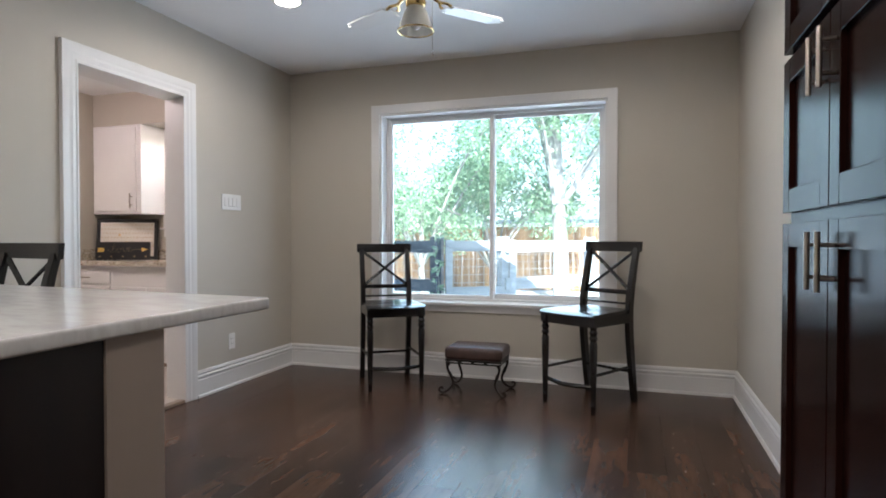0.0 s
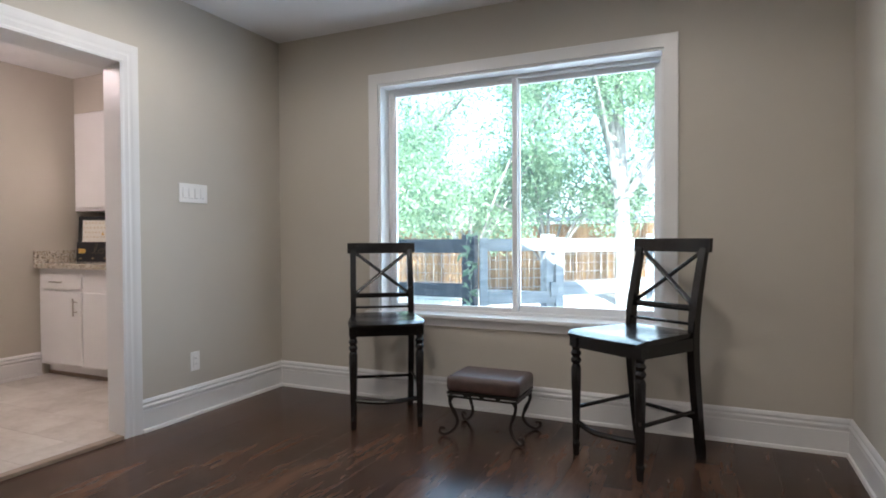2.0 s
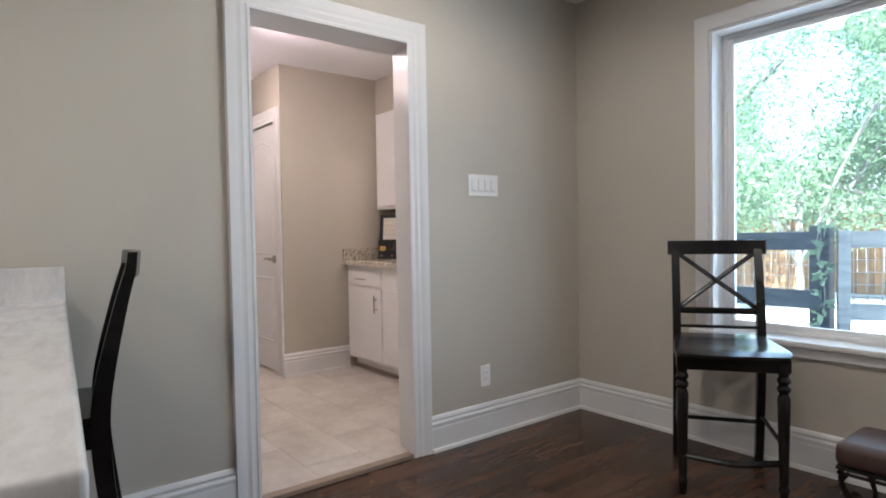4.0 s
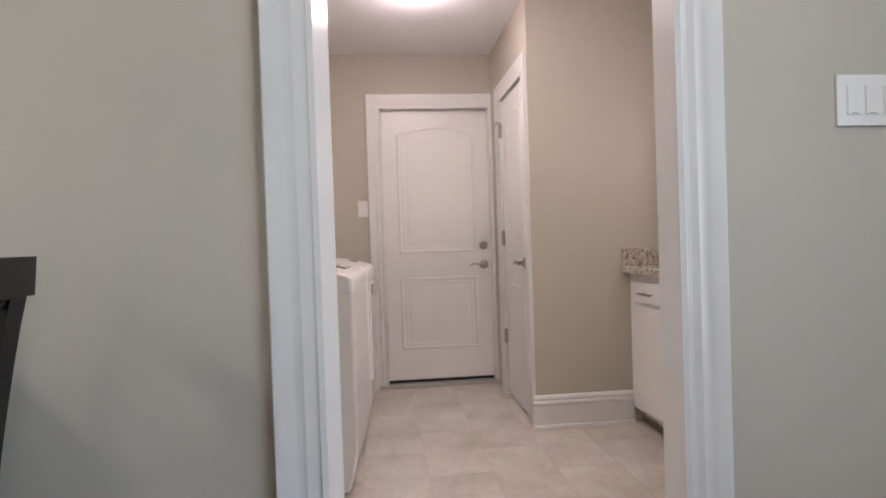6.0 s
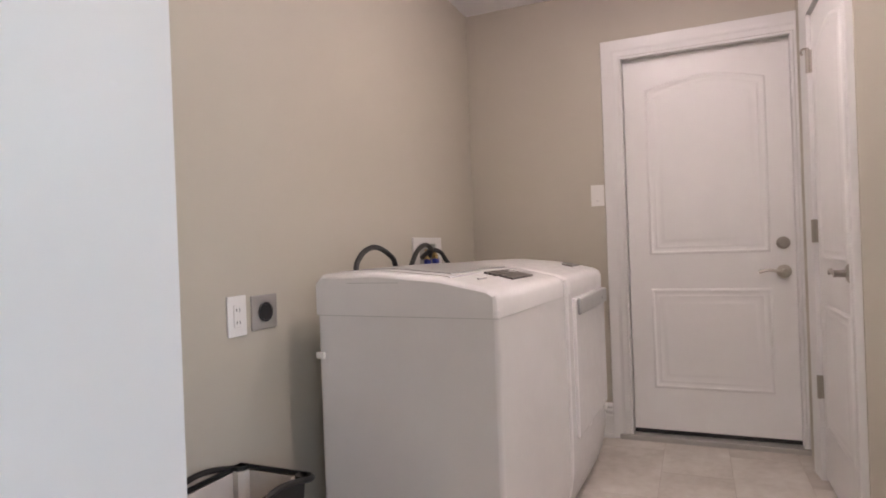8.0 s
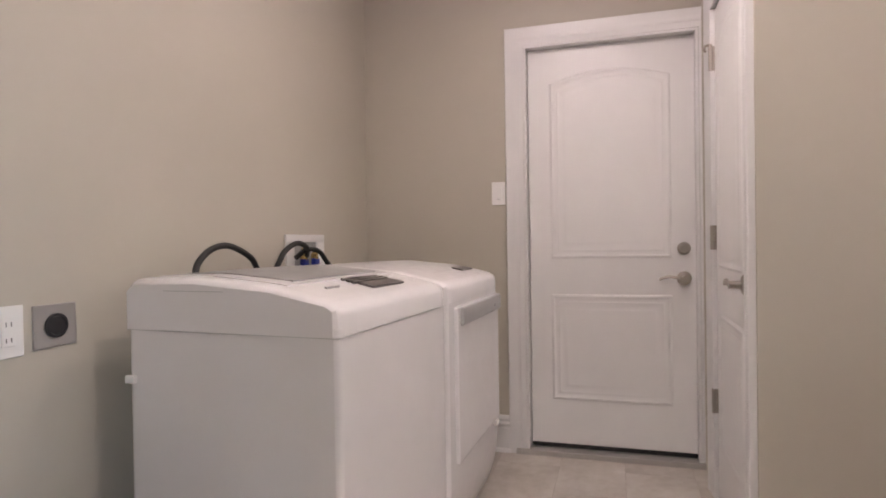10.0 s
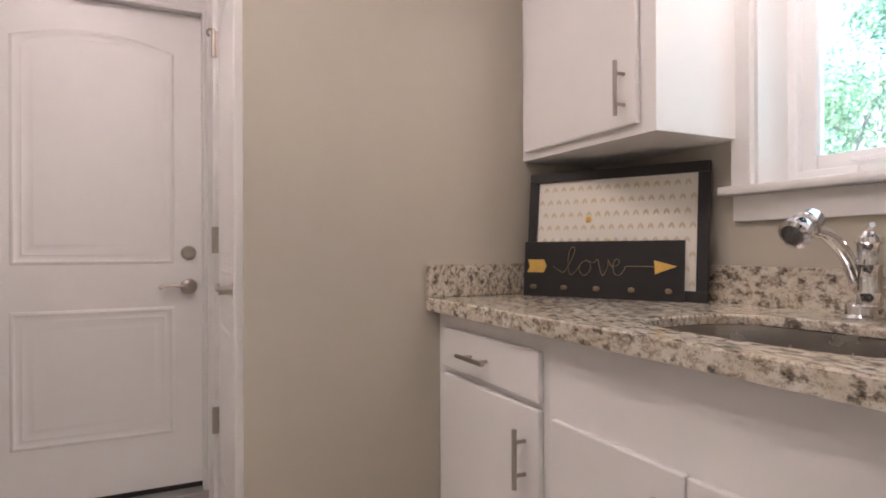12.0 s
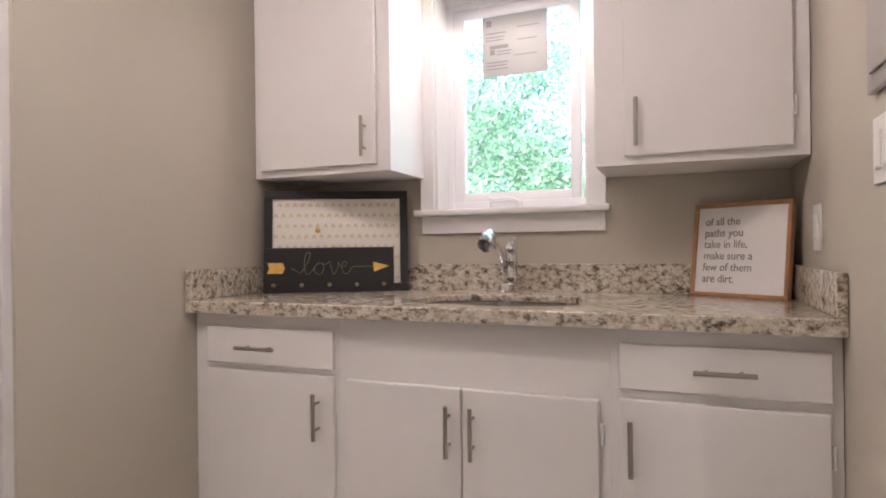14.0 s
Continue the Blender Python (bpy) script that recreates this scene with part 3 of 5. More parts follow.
def arch_poly(a0, a1, z0, zs, rise, n=14):
    pts = [(a0, z0), (a1, z0)]
    for k in range(n + 1):
        t = k / n
        pts.append((a1 + (a0 - a1) * t, zs + rise * math.sin(math.pi * t)))
    return pts


def two_panel_door(name, label, w, h, m, slab=0.04):
    """A moulded two-panel door with an arched upper panel; local x across, local -y its face, z up."""
    d = thing(name, m, label, "door", kind="structure")
    part("door_slab", box(0, w, 0, slab, 0.012, h, 0.002), M_DOORW, d)
    ins = 0.108 * w / 0.8
    part("door_panel", panel_mesh(lambda i: arch_poly(ins + i, w - ins - i, 0.967 + i, 1.862 - i, 0.052), lambda a, z, p: Vector((a, -p, z))), M_DOORW, d)
    part("door_panel", panel_mesh(lambda i: [(ins + i, 0.245 + i), (w - ins - i, 0.245 + i), (w - ins - i, 0.785 - i), (ins + i, 0.785 - i)], lambda a, z, p: Vector((a, -p, z))), M_DOORW, d)
    return d


def lever_set(parent, x, z, toward=-1):
    h = part("door_handle", lathe([(0.033, 0.0), (0.034, 0.006), (0.028, 0.012), (0.014, 0.016), (0.012, 0.040), (0.014, 0.052)], m=pose(x, 0, z, 90)), M_NICKEL, parent, "brushed nickel lever handle")
    pts = [(x, -0.046, z), (x + toward * 0.03, -0.050, z + 0.004), (x + toward * 0.07, -0.048, z + 0.010), (x + toward * 0.105, -0.044, z + 0.002), (x + toward * 0.115, -0.042, z - 0.004)]
    part("lever", tube(spline(pts, 5), 0.0085, flat=0.7), M_NICKEL, h)


def hinge(parent, x, y, z):
    bm = cyl((x, y - 0.004, z - 0.05), (x, y - 0.004, z + 0.05), 0.009, seg=12)
    box(x - 0.002, x + 0.001, y - 0.004, y + 0.014, z - 0.05, z + 0.05, bm=bm)
    part("hinge", bm, M_NICKEL, parent, "brushed nickel butt hinge")


# outside door at the end of the laundry: face looks along +x
od = two_panel_door("door_1", "closed white moulded two-panel outside door", 0.796, 2.04, pose(LX0 - 0.045, BD[0] + 0.024, 0.028, 0, 0, 90), 0.045)
part("deadbolt", lathe([(0.031, 0), (0.031, 0.010), (0.024, 0.016), (0.020, 0.022)], m=pose(0.742, 0, 1.012, 90)), M_NICKEL, od, "round brushed nickel deadbolt")
lever_set(od, 0.742, 0.868)
part("door_sweep", box(0.0, 0.796, -0.004, 0.03, 0.0, 0.020), M_RUBBER, od, "black rubber door sweep")
bm = box(LX0 - 0.15, LX0 - 0.001, BD[0], BD[0] + 0.02, 0, BD[3])
box(LX0 - 0.15, LX0 - 0.001, BD[1] - 0.02, BD[1], 0, BD[3], bm=bm)
box(LX0 - 0.15, LX0 - 0.001, BD[0] + 0.02, BD[1] - 0.02, BD[3] - 0.016, BD[3], bm=bm)
setting("door_jamb_outside", bm, M_TRIM, "white painted jamb of the outside door", "trim")
setting("threshold_outside", box(LX0 - 0.15, LX0 + 0.03, BD[0] - 0.05, BD[1] + 0.02, -0.003, 0.026, 0.004), M_ALU, "grey metal sill under the outside door", "threshold")
# Unseen board added to block outside light round the closed door.
setting("backing_outside", box(LX0 - 0.20, LX0 - 0.152, BD[0] - 0.1, BD[1] + 0.1, -0.1, 2.2), M_DOORW, "unseen backing board added outside the closed door", "door")

# closet door in the partition: face looks along -y
cd = two_panel_door("door_2", "closed white moulded closet door", CD[1] - CD[0] - 0.030, 2.025, pose(CD[0] + 0.018, CY + 0.006, 0.0))
lever_set(cd, CD[1] - CD[0] - 0.095, 0.935)
for z in (1.83, 1.09, 0.41):
    hinge(cd, 0.0, -0.012, z)
part("hinge_stop", tube(spline([(0.0, -0.014, 1.885), (-0.02, -0.03, 1.89), (-0.045, -0.035, 1.885), (-0.055, -0.028, 1.875)], 5), 0.005), M_NICKEL, cd, "brushed nickel hinge-pin door stop")
bm = box(CD[0], CD[0] + 0.015, CY + 0.001, CY + 0.109, 0, CD[3])
box(CD[1] - 0.008, CD[1], CY + 0.001, CY + 0.109, 0, CD[3], bm=bm)
box(CD[0] + 0.015, CD[1] - 0.008, CY + 0.001, CY + 0.109, CD[3] - 0.015, CD[3], bm=bm)
setting("door_jamb_closet", bm, M_TRIM, "white painted jamb of the closet door", "trim")

# ---- kitchen things ----
def bent_post(x, r, pts, side=0.036):
    """A square-section chair post bent in the y-z plane, through rows (y, z, depth)."""
    b = bmesh.new()
    rows = spline([(y, z, w) for y, z, w in pts], 5)
    rings = []
    for v in rows:
        y, z, w = v
        rings.append([b.verts.new((x + sx * side / 2, y + sy * w / 2, z)) for sx, sy in ((-1, -1), (1, -1), (1, 1), (-1, 1))])
    for a, c in zip(rings, rings[1:]):
        for k in range(4):
            b.faces.new((a[k], a[(k + 1) % 4], c[(k + 1) % 4], c[k]))
    b.faces.new(rings[0][::-1])
    b.faces.new(rings[-1])
    bmesh.ops.bevel(b, geom=[e for e in b.edges if abs((e.verts[0].co - e.verts[1].co).normalized().z) > 0.7], offset=0.006, segments=2, affect="EDGES")
    return b


LEG = [(0.012, 0.0), (0.015, 0.004), (0.016, 0.040), (0.019, 0.048), (0.020, 0.060), (0.015, 0.070), (0.017, 0.090), (0.0235, 0.36), (0.0245, 0.425), (0.020, 0.440), (0.016, 0.446), (0.024, 0.456), (0.026, 0.466), (0.022, 0.476), (0.017, 0.481), (0.024, 0.491), (0.026, 0.500), (0.021, 0.510), (0.018, 0.516), (0.022, 0.526), (0.022, 0.535)]


def counter_chair(m, label, group):
    """A counter-height chair with a crossed back; faces -y."""
    c = thing("counter_chair", m, label, "chair", group)
    bm = bmesh.new()
    n, rows = 18, []
    for i in range(n + 1):
        t = i / n
        y = -0.235 + 0.455 * t
        half = 0.222 - 0.035 * t - 0.02 * max(0, 1 - t * 9) ** 2
        dip = 0.010 * math.sin(math.pi * min(1, t * 1.05)) ** 2
        front = 0.012 * max(0, 1 - t * 7) ** 2
        rows.append([(u * half, y - (0.020 * (1 - u * u) if i == 0 else 0), 0.612 - dip * (1 - abs(u) ** 2) - front) for u in [k / 8 - 1 for k in range(17)]])
    top = [[bm.verts.new(p) for p in r] for r in rows]
    low = [[bm.verts.new((p[0] * 0.985, p[1], 0.586)) for p in r] for r in rows]
    for g, flip in ((top, False), (low, True)):
        for i in range(n):
            for k in range(16):
                f = (g[i][k], g[i][k + 1], g[i + 1][k + 1], g[i + 1][k])
                bm.faces.new(f[::-1] if flip else f)
    for i in range(n):
        bm.faces.new((top[i][0], top[i + 1][0], low[i + 1][0], low[i][0]))
        bm.faces.new((top[i][16], low[i][16], low[i + 1][16], top[i + 1][16]))
    for k in range(16):
        bm.faces.new((top[0][k], low[0][k], low[0][k + 1], top[0][k + 1]))
        bm.faces.new((top[n][k], top[n][k + 1], low[n][k + 1], low[n][k]))
    part("seat", bm, M_BLACK, c, "glossy black shaped wooden seat")
    ap = box(-0.175, 0.175, -0.205, -0.185, 0.527, 0.588, 0.002)
    box(-0.165, 0.165, 0.185, 0.203, 0.527, 0.588, 0.002, bm=ap)
    box(-0.198, -0.180, -0.19, 0.19, 0.527, 0.588, 0.002, bm=ap)
    box(0.180, 0.198, -0.19, 0.19, 0.527, 0.588, 0.002, bm=ap)
    part("apron", ap, M_BLACK, c)
    for s in (-1, 1):
        bm = lathe(LEG, 18, m=pose(s * 0.188, -0.192, 0))
        box(s * 0.188 - 0.023, s * 0.188 + 0.023, -0.215, -0.169, 0.532, 0.588, 0.003, bm=bm)
        part("leg", bm, M_BLACK, c)
        bk = bent_post(s * 0.181, 0, [(0.265, 0.0, 0.034), (0.235, 0.20, 0.040), (0.205, 0.45, 0.046), (0.200, 0.60, 0.048), (0.215, 0.72, 0.044), (0.255, 0.90, 0.034), (0.285, 1.01, 0.028)])
        part("back_post", bk, M_BLACK, c)
        part("stretcher", cyl((s * 0.186, -0.19, 0.235), (s * 0.182, 0.222, 0.235), 0.010, seg=10), M_BLACK, c)
    bm = bmesh.new()
    cr = [[], [], [], []]
    for k in range(13):
        u = k / 6 - 1
        y = 0.268 + 0.018 * (1 - u * u)
        for ring, (dy, z) in zip(cr, ((0, 0.985), (0.026, 0.985), (0.032, 1.052), (0.008, 1.052))):
            ring.append(bm.verts.new((u * 0.216, y + dy, z)))
    for k in range(12):
        for a in range(4):
            bm.faces.new((cr[a][k], cr[a][k + 1], cr[(a + 1) % 4][k + 1], cr[(a + 1) % 4][k]))
    bm.faces.new([r[0] for r in cr])
    bm.faces.new([r[12] for r in cr][::-1])
    bmesh.ops.bevel(bm, geom=[e for e in bm.edges if e.is_manifold and e.calc_face_angle(0) > 0.6], offset=0.004, segments=2, affect="EDGES")
    part("crest_rail", bm, M_BLACK, c)
    part("back_rail", box(-0.172, 0.172, 0.212, 0.232, 0.705, 0.735, 0.004), M_BLACK, c)
    part("back_rail", box(-0.172, 0.172, 0.197, 0.213, 0.640, 0.654, 0.003), M_BLACK, c)
    for s in (-1, 1):
        p, q = Vector((-s * 0.168, 0.225 + s * 0.002, 0.732)), Vector((s * 0.168, 0.285 + s * 0.002, 0.990))
        mid = (p + q) / 2 + Vector((0, 0.004, 0))
        part("cross_slat", tube(spline([p, mid, q], 6), 0.0125, 8, flat=0.65), M_BLACK, c)
    part("stretcher", cyl((-0.184, 0.232, 0.20), (0.184, 0.232, 0.20), 0.010, seg=10), M_BLACK, c)
    part("footrest", tube(spline([(-0.184, -0.192, 0.165), (0, -0.250, 0.165), (0.184, -0.192, 0.165)], 8), 0.014, 8), M_BLACK, c, "bowed front footrest, worn along the top")
    return c


chair = counter_chair(pose(-1.552, 4.190, KF, 0, 0, 34) @ Matrix.Scale(1.02, 4), "black wooden counter chair with crossed back, beside the window", "black counter chairs")
c2 = copy_thing(chair, pose(-0.082, 4.120, KF, 0, 0, -32) @ Matrix.Scale(1.02, 4))
c3 = tagged(copy_thing(chair, pose(-2.375, 1.66, KF, 0, 0, -8) @ Matrix.Scale(1.02, 4)), "black wooden counter chair with crossed back, pushed under the marble counter")

# footstool with scrolled iron legs
st = thing("footstool", pose(-0.866, 4.195, KF, 0, 0, 0) @ Matrix.Diagonal((0.94, 1.0, 0.90, 1.0)), "low footstool with brown leather cushion and scrolled iron legs", "footstool")
bm = box(-0.225, 0.225, -0.155, 0.155, 0.275, 0.375, 0.03, 4)
for v in bm.verts:
    if v.co.z > 0.33:
        v.co.z += 0.012 * (1 - (v.co.x / 0.225) ** 2) * (1 - (v.co.y / 0.155) ** 2)
part("cushion", bm, M_LEATHER, st, "padded brown leather cushion")
fr = box(-0.215, 0.215, -0.148, -0.136, 0.244, 0.254)
box(-0.215, 0.215, 0.136, 0.148, 0.244, 0.254, bm=fr)
box(-0.215, -0.203, -0.148, 0.148, 0.244, 0.254, bm=fr)
box(0.203, 0.215, -0.148, 0.148, 0.244, 0.254, bm=fr)
box(-0.218, 0.218, -0.150, 0.150, 0.264, 0.277, bm=fr)
for x in (-0.1, 0.0, 0.1):
    for y in (-0.142, 0.142):
        box(x - 0.012, x + 0.012, y - 0.005, y + 0.005, 0.253, 0.265, bm=fr)
part("frame", fr, M_IRON, st)
for sx in (-1, 1):
    for sy in (-1, 1):
        bm = bmesh.new()
        for off in (0.0, 0.024):
            prof = [(0.195 - off * 0.6, 0.25), (0.205, 0.225 - off), (0.190 - off * 0.4, 0.16), (0.165, 0.10), (0.175, 0.055), (0.205, 0.022), (0.235, 0.010), (0.258, 0.028), (0.250, 0.052), (0.230, 0.046)]
            if off:
                prof = prof[:5]
            pts = [(sx * a, sy * (0.128 + (a - 0.19) * 0.55), z) for a, z in prof]
            tube(spline(pts, 5), 0.0095 if not off else 0.007, 8, bm=bm)
        part("leg", bm, M_IRON, st, "scrolled wrought iron leg")

# peninsula: marble top on a knee wall and dark base cabinets, a little askew to the walls
PEN = pose(-0.890, 1.660, KF, 0, 0, -5.0)


def skewed(bm):
    """Keeps the ends of the peninsula along the wall while its long sides run askew."""
    for v in bm.verts:
        v.co.x -= v.co.y * 0.0875
    return bm


top = thing("marble_counter", PEN, "thick polished white marble counter slab with grey veins", "countertop")
part("slab", skewed(box(-1.782, 0, -1.15, 0, 0.887, 0.925, 0.008, 3)), M_MARBLE, top)
part("backsplash", skewed(box(-1.798, -1.783, -1.15, 0.0, 0.887, 1.040, 0.003)), M_MARBLE, top)
kn = thing("wall_knee", PEN, "painted taupe knee wall under the marble counter", "wall", kind="structure")
part("knee_panel", skewed(box(-1.75, -0.018, -0.600, -0.430, 0.0, 0.886)), M_KNEE, kn)
for k in range(3):
    x0 = -0.022 - 0.57 * (k + 1)
    bc = thing("base_cabinet", PEN, "dark espresso base cabinet under the marble counter", "cabinet", "peninsula cabinets")
    part("body", skewed(box(x0 + 0.002, x0 + 0.568, -1.115, -0.602, 0.0, 0.886, 0.002)), M_ISLAND, bc)
    part("door", skewed(box(x0 + 0.012, x0 + 0.558, -1.135, -1.116, 0.11, 0.87, 0.003)), M_ISLAND, bc)


def bar_pull(parent, p, q, out, r=0.006, stand=0.030):
    """A round bar pull between two ends with two posts, standing off along out."""
    p, q, out = Vector(p), Vector(q), Vector(out)
    d = (q - p)
    bm = cyl(p + out * stand, q + out * stand, r, seg=12)
    for t in (0.22, 0.78):
        a = p + d * t
        cyl(a, a + out * stand, r * 0.75, seg=10, bm=bm)
    return part("handle", bm, M_NICKEL, parent, "brushed nickel bar pull")


def shaker(parent, x, y0, y1, z0, z1, material):
    """A shaker door whose face looks along -x at x."""
    st = 0.062
    d = part("door", box(x + 0.012, x + 0.018, y0 + st - 0.005, y1 - st + 0.005, z0 + st - 0.005, z1 - st + 0.005), material, parent)
    for a0, a1 in ((y0, y0 + st), (y1 - st, y1)):
        part("stile", box(x, x + 0.020, a0, a1, z0, z1, 0.0015), material, d)
    for c0, c1 in ((z0, z0 + st), (z1 - st, z1)):
        part("rail", box(x + 0.0003, x + 0.0197, y0 + st, y1 - st, c0, c1, 0.0015), material, d)
    return d


FX = 0.610
for k in range(2):
    y1 = 1.865 - 0.815 * k
    ys = (y1 - 0.002, y1 - 0.402, y1 - 0.407, y1 - 0.810)
    pc = thing("pantry_cabinet", pose(0, 0, 0), "tall dark espresso shaker pantry cabinet with bar pulls", "cabinet", "pantry wall")
    part("body", box(FX + 0.021, KX1 - 0.002, y1 - 0.814, y1, KF, 2.42, 0.001), M_ESPRESSO, pc)
    for z0, z1, h in ((0.10, 1.143, (1.117, 0.992)), (1.172, 1.578, (1.536, 1.412)), (1.602, 2.40, (1.75, 1.625))):
        for a, b, hy in ((ys[1], ys[0], ys[1] + 0.036), (ys[3], ys[2], ys[2] - 0.036)):
            d = shaker(pc, FX, a, b, z0, z1, M_ESPRESSO)
            bar_pull(d, (FX, hy, h[1]), (FX, hy, h[0]), (-1, 0, 0))

# switch and outlet plates
def wall_plate(name, label, category, m, w, h, kind="rocker", gangs=1, material=None):
    """A plate in the local x-z plane, facing -y."""
    t = thing(name, m, label, category)
    part("plate", box(-w / 2, w / 2, -0.006, 0, -h / 2, h / 2, 0.002), material or M_PLASTIC, t)
    for g in range(gangs):
        x = (g - (gangs - 1) / 2) * 0.046
        if kind == "rocker":
            part("rocker", box(x - 0.0165, x + 0.0165, -0.010, -0.005, -0.033, 0.033, 0.0015), M_PLASTIC, t)
            part("slot", box(x - 0.008, x + 0.008, -0.0105, -0.0095, -0.031, -0.029), M_GREYPL, t)
        elif kind == "outlet":
            part("socket_face", box(x - 0.0165, x + 0.0165, -0.009, -0.005, -0.033, 0.033, 0.0015), M_PLASTIC, t)
            for z in (-0.018, 0.018):
                bm = box(x - 0.007, x - 0.005, -0.0095, -0.0085, z - 0.005, z + 0.005)
                box(x + 0.005, x + 0.007, -0.0095, -0.0085, z - 0.005, z + 0.005, bm=bm)
                part("socket_slots", bm, M_DARKPL, t, smooth=False)
    return t


wall_plate("light_switch", "white four-gang rocker switch plate on the wall", "switch", pose(KX0, 3.777, 1.380, 0, 0, 90), 0.218, 0.118, gangs=4)
wall_plate("wall_outlet", "white wall outlet plate above the baseboard", "outlet", pose(KX0, 3.771, 0.328, 0, 0, 90), 0.072, 0.118, "outlet")

# ceiling fan with a bell glass lamp
fan = thing("ceiling_fan", pose(-0.872, 2.935, KCEIL - 0.020), "white ceiling fan with brass fittings and bell glass lamp", "ceiling fan")
part("canopy", lathe([(0.065, 0.020), (0.063, 0.004), (0.03, -0.030), (0.02, -0.055)], m=pose(0, 0, 0)), M_BRASS, fan)
part("motor", lathe([(0.03, -0.05), (0.09, -0.06), (0.105, -0.085), (0.105, -0.125), (0.085, -0.150), (0.045, -0.160), (0.045, -0.185), (0.055, -0.195), (0.05, -0.215), (0.03, -0.225)], 28), M_BRASS, fan, "polished brass motor housing")
M_FROST = bpy.data.materials.new("frosted_glass")
M_FROST.use_nodes = True
fb = M_FROST.node_tree.nodes["Principled BSDF"]
fb.inputs["Base Color"].default_value, fb.inputs["Roughness"].default_value, fb.inputs["Transmission Weight"].default_value = (0.85, 0.83, 0.78, 1), 0.35, 0.55
bell = [(0.030, -0.215), (0.045, -0.222), (0.062, -0.25), (0.075, -0.29), (0.088, -0.325), (0.094, -0.345), (0.091, -0.345), (0.085, -0.325), (0.072, -0.29), (0.058, -0.25), (0.040, -0.226)]
b = bmesh.new()
rings = [[b.verts.new((r * math.cos(2 * math.pi * k / 28), r * math.sin(2 * math.pi * k / 28), z)) for k in range(28)] for r, z in bell]
for p, q in zip(rings, rings[1:]):
    for k in range(28):
        b.faces.new((p[k], p[(k + 1) % 28], q[(k + 1) % 28], q[k]))
part("shade", b, M_FROST, fan, "bell-shaped frosted glass shade")
rim = [(0.094 * math.cos(2 * math.pi * k / 36), 0.094 * math.sin(2 * math.pi * k / 36), -0.345) for k in range(37)]
part("shade_rim", tube(rim, 0.0045, 8), M_BRASS, fan, "polished brass shade rim")
part("bulb", lathe([(0.012, -0.235), (0.016, -0.25), (0.030, -0.285), (0.033, -0.305), (0.024, -0.328), (0.006, -0.338)], 18), M_PLASTIC, fan, "white unlit lamp bulb")
part("pull_chain", cyl((0.088, 0.01, -0.20), (0.090, 0.012, -0.455), 0.0016, seg=6), M_NICKEL, fan)
part("chain_fob", lathe([(0.002, -0.452), (0.006, -0.458), (0.006, -0.470), (0.002, -0.476)], 10, m=pose(0.090, 0.012, 0)), M_NICKEL, fan)
for k in range(3):
    turn = pose(0, 0, 0, 0, 0, (153, 49, -80)[k])
    bm = tube(spline([(0.09, 0, -0.145), (0.14, 0.0, -0.165), (0.17, 0.03, -0.178), (0.20, 0.03, -0.186)], 5), 0.008, 8)
    tube(spline([(0.09, 0, -0.145), (0.14, 0.0, -0.165), (0.17, -0.03, -0.178), (0.20, -0.03, -0.186)], 5), 0.008, 8, bm=bm)
    bmesh.ops.transform(bm, matrix=turn, verts=bm.verts)
    part("blade_iron", bm, M_BRASS, fan, "scrolled brass blade bracket")
    bm = box(0.17, 0.55, -0.06, 0.06, -0.198, -0.190)
    bmesh.ops.bevel(bm, geom=[e for e in bm.edges if abs(e.verts[0].co.z - e.verts[1].co.z) > 0.004], offset=0.03, segments=4, affect="EDGES")
    bmesh.ops.transform(bm, matrix=turn @ Matrix.Translation((0, 0, -0.194)) @ pose(0, 0, 0, 4) @ Matrix.Translation((0, 0, 0.194)), verts=bm.verts)
    part("blade", bm, M_VINYL, fan, "flat white fan blade")


def can_light(x, y, z, r=0.075):
    c = thing("recessed_light", pose(x, y, z), "round white recessed ceiling light, lit", "ceiling light", "recessed lights")
    ring = [(r, 0.0), (r + 0.018, -0.001), (r + 0.018, -0.005), (r + 0.004, -0.008), (r - 0.004, -0.004)]
    b = bmesh.new()
    rr = [[b.verts.new((q * math.cos(2 * math.pi * k / 32), q * math.sin(2 * math.pi * k / 32), u)) for k in range(32)] for q, u in ring]
    for p, q in zip(rr, rr[1:]):
        for k in range(32):
            b.faces.new((p[k], p[(k + 1) % 32], q[(k + 1) % 32], q[k]))
    part("trim_ring", b, M_PLASTIC, c)
    part("lens", lathe([(r, -0.001), (r - 0.004, -0.0035), (0.02, -0.0045)], 32), M_BULB, c, "glowing round lens")


# fittings for all kitchen cans, the four added ones included
for x, y, _ in KITCHEN_CANS:
    can_light(x, y, KCEIL)
for x, y, _ in LAUNDRY_CANS:
    can_light(x, y, LCEIL)
can_light(-3.78, 4.47, 2.165, 0.055)

# ---- laundry things ----
FYC = 4.036       # face frames of the base cabinets


def front(parent, name, x0, x1, z0, z1, y):
    """A slab drawer or door front with a lipped edge, facing -y."""
    bm = box(x0, x1, y - 0.017, y - 0.0005, z0, z1, 0.004, 3)
    return part(name, bm, M_CABW, parent)


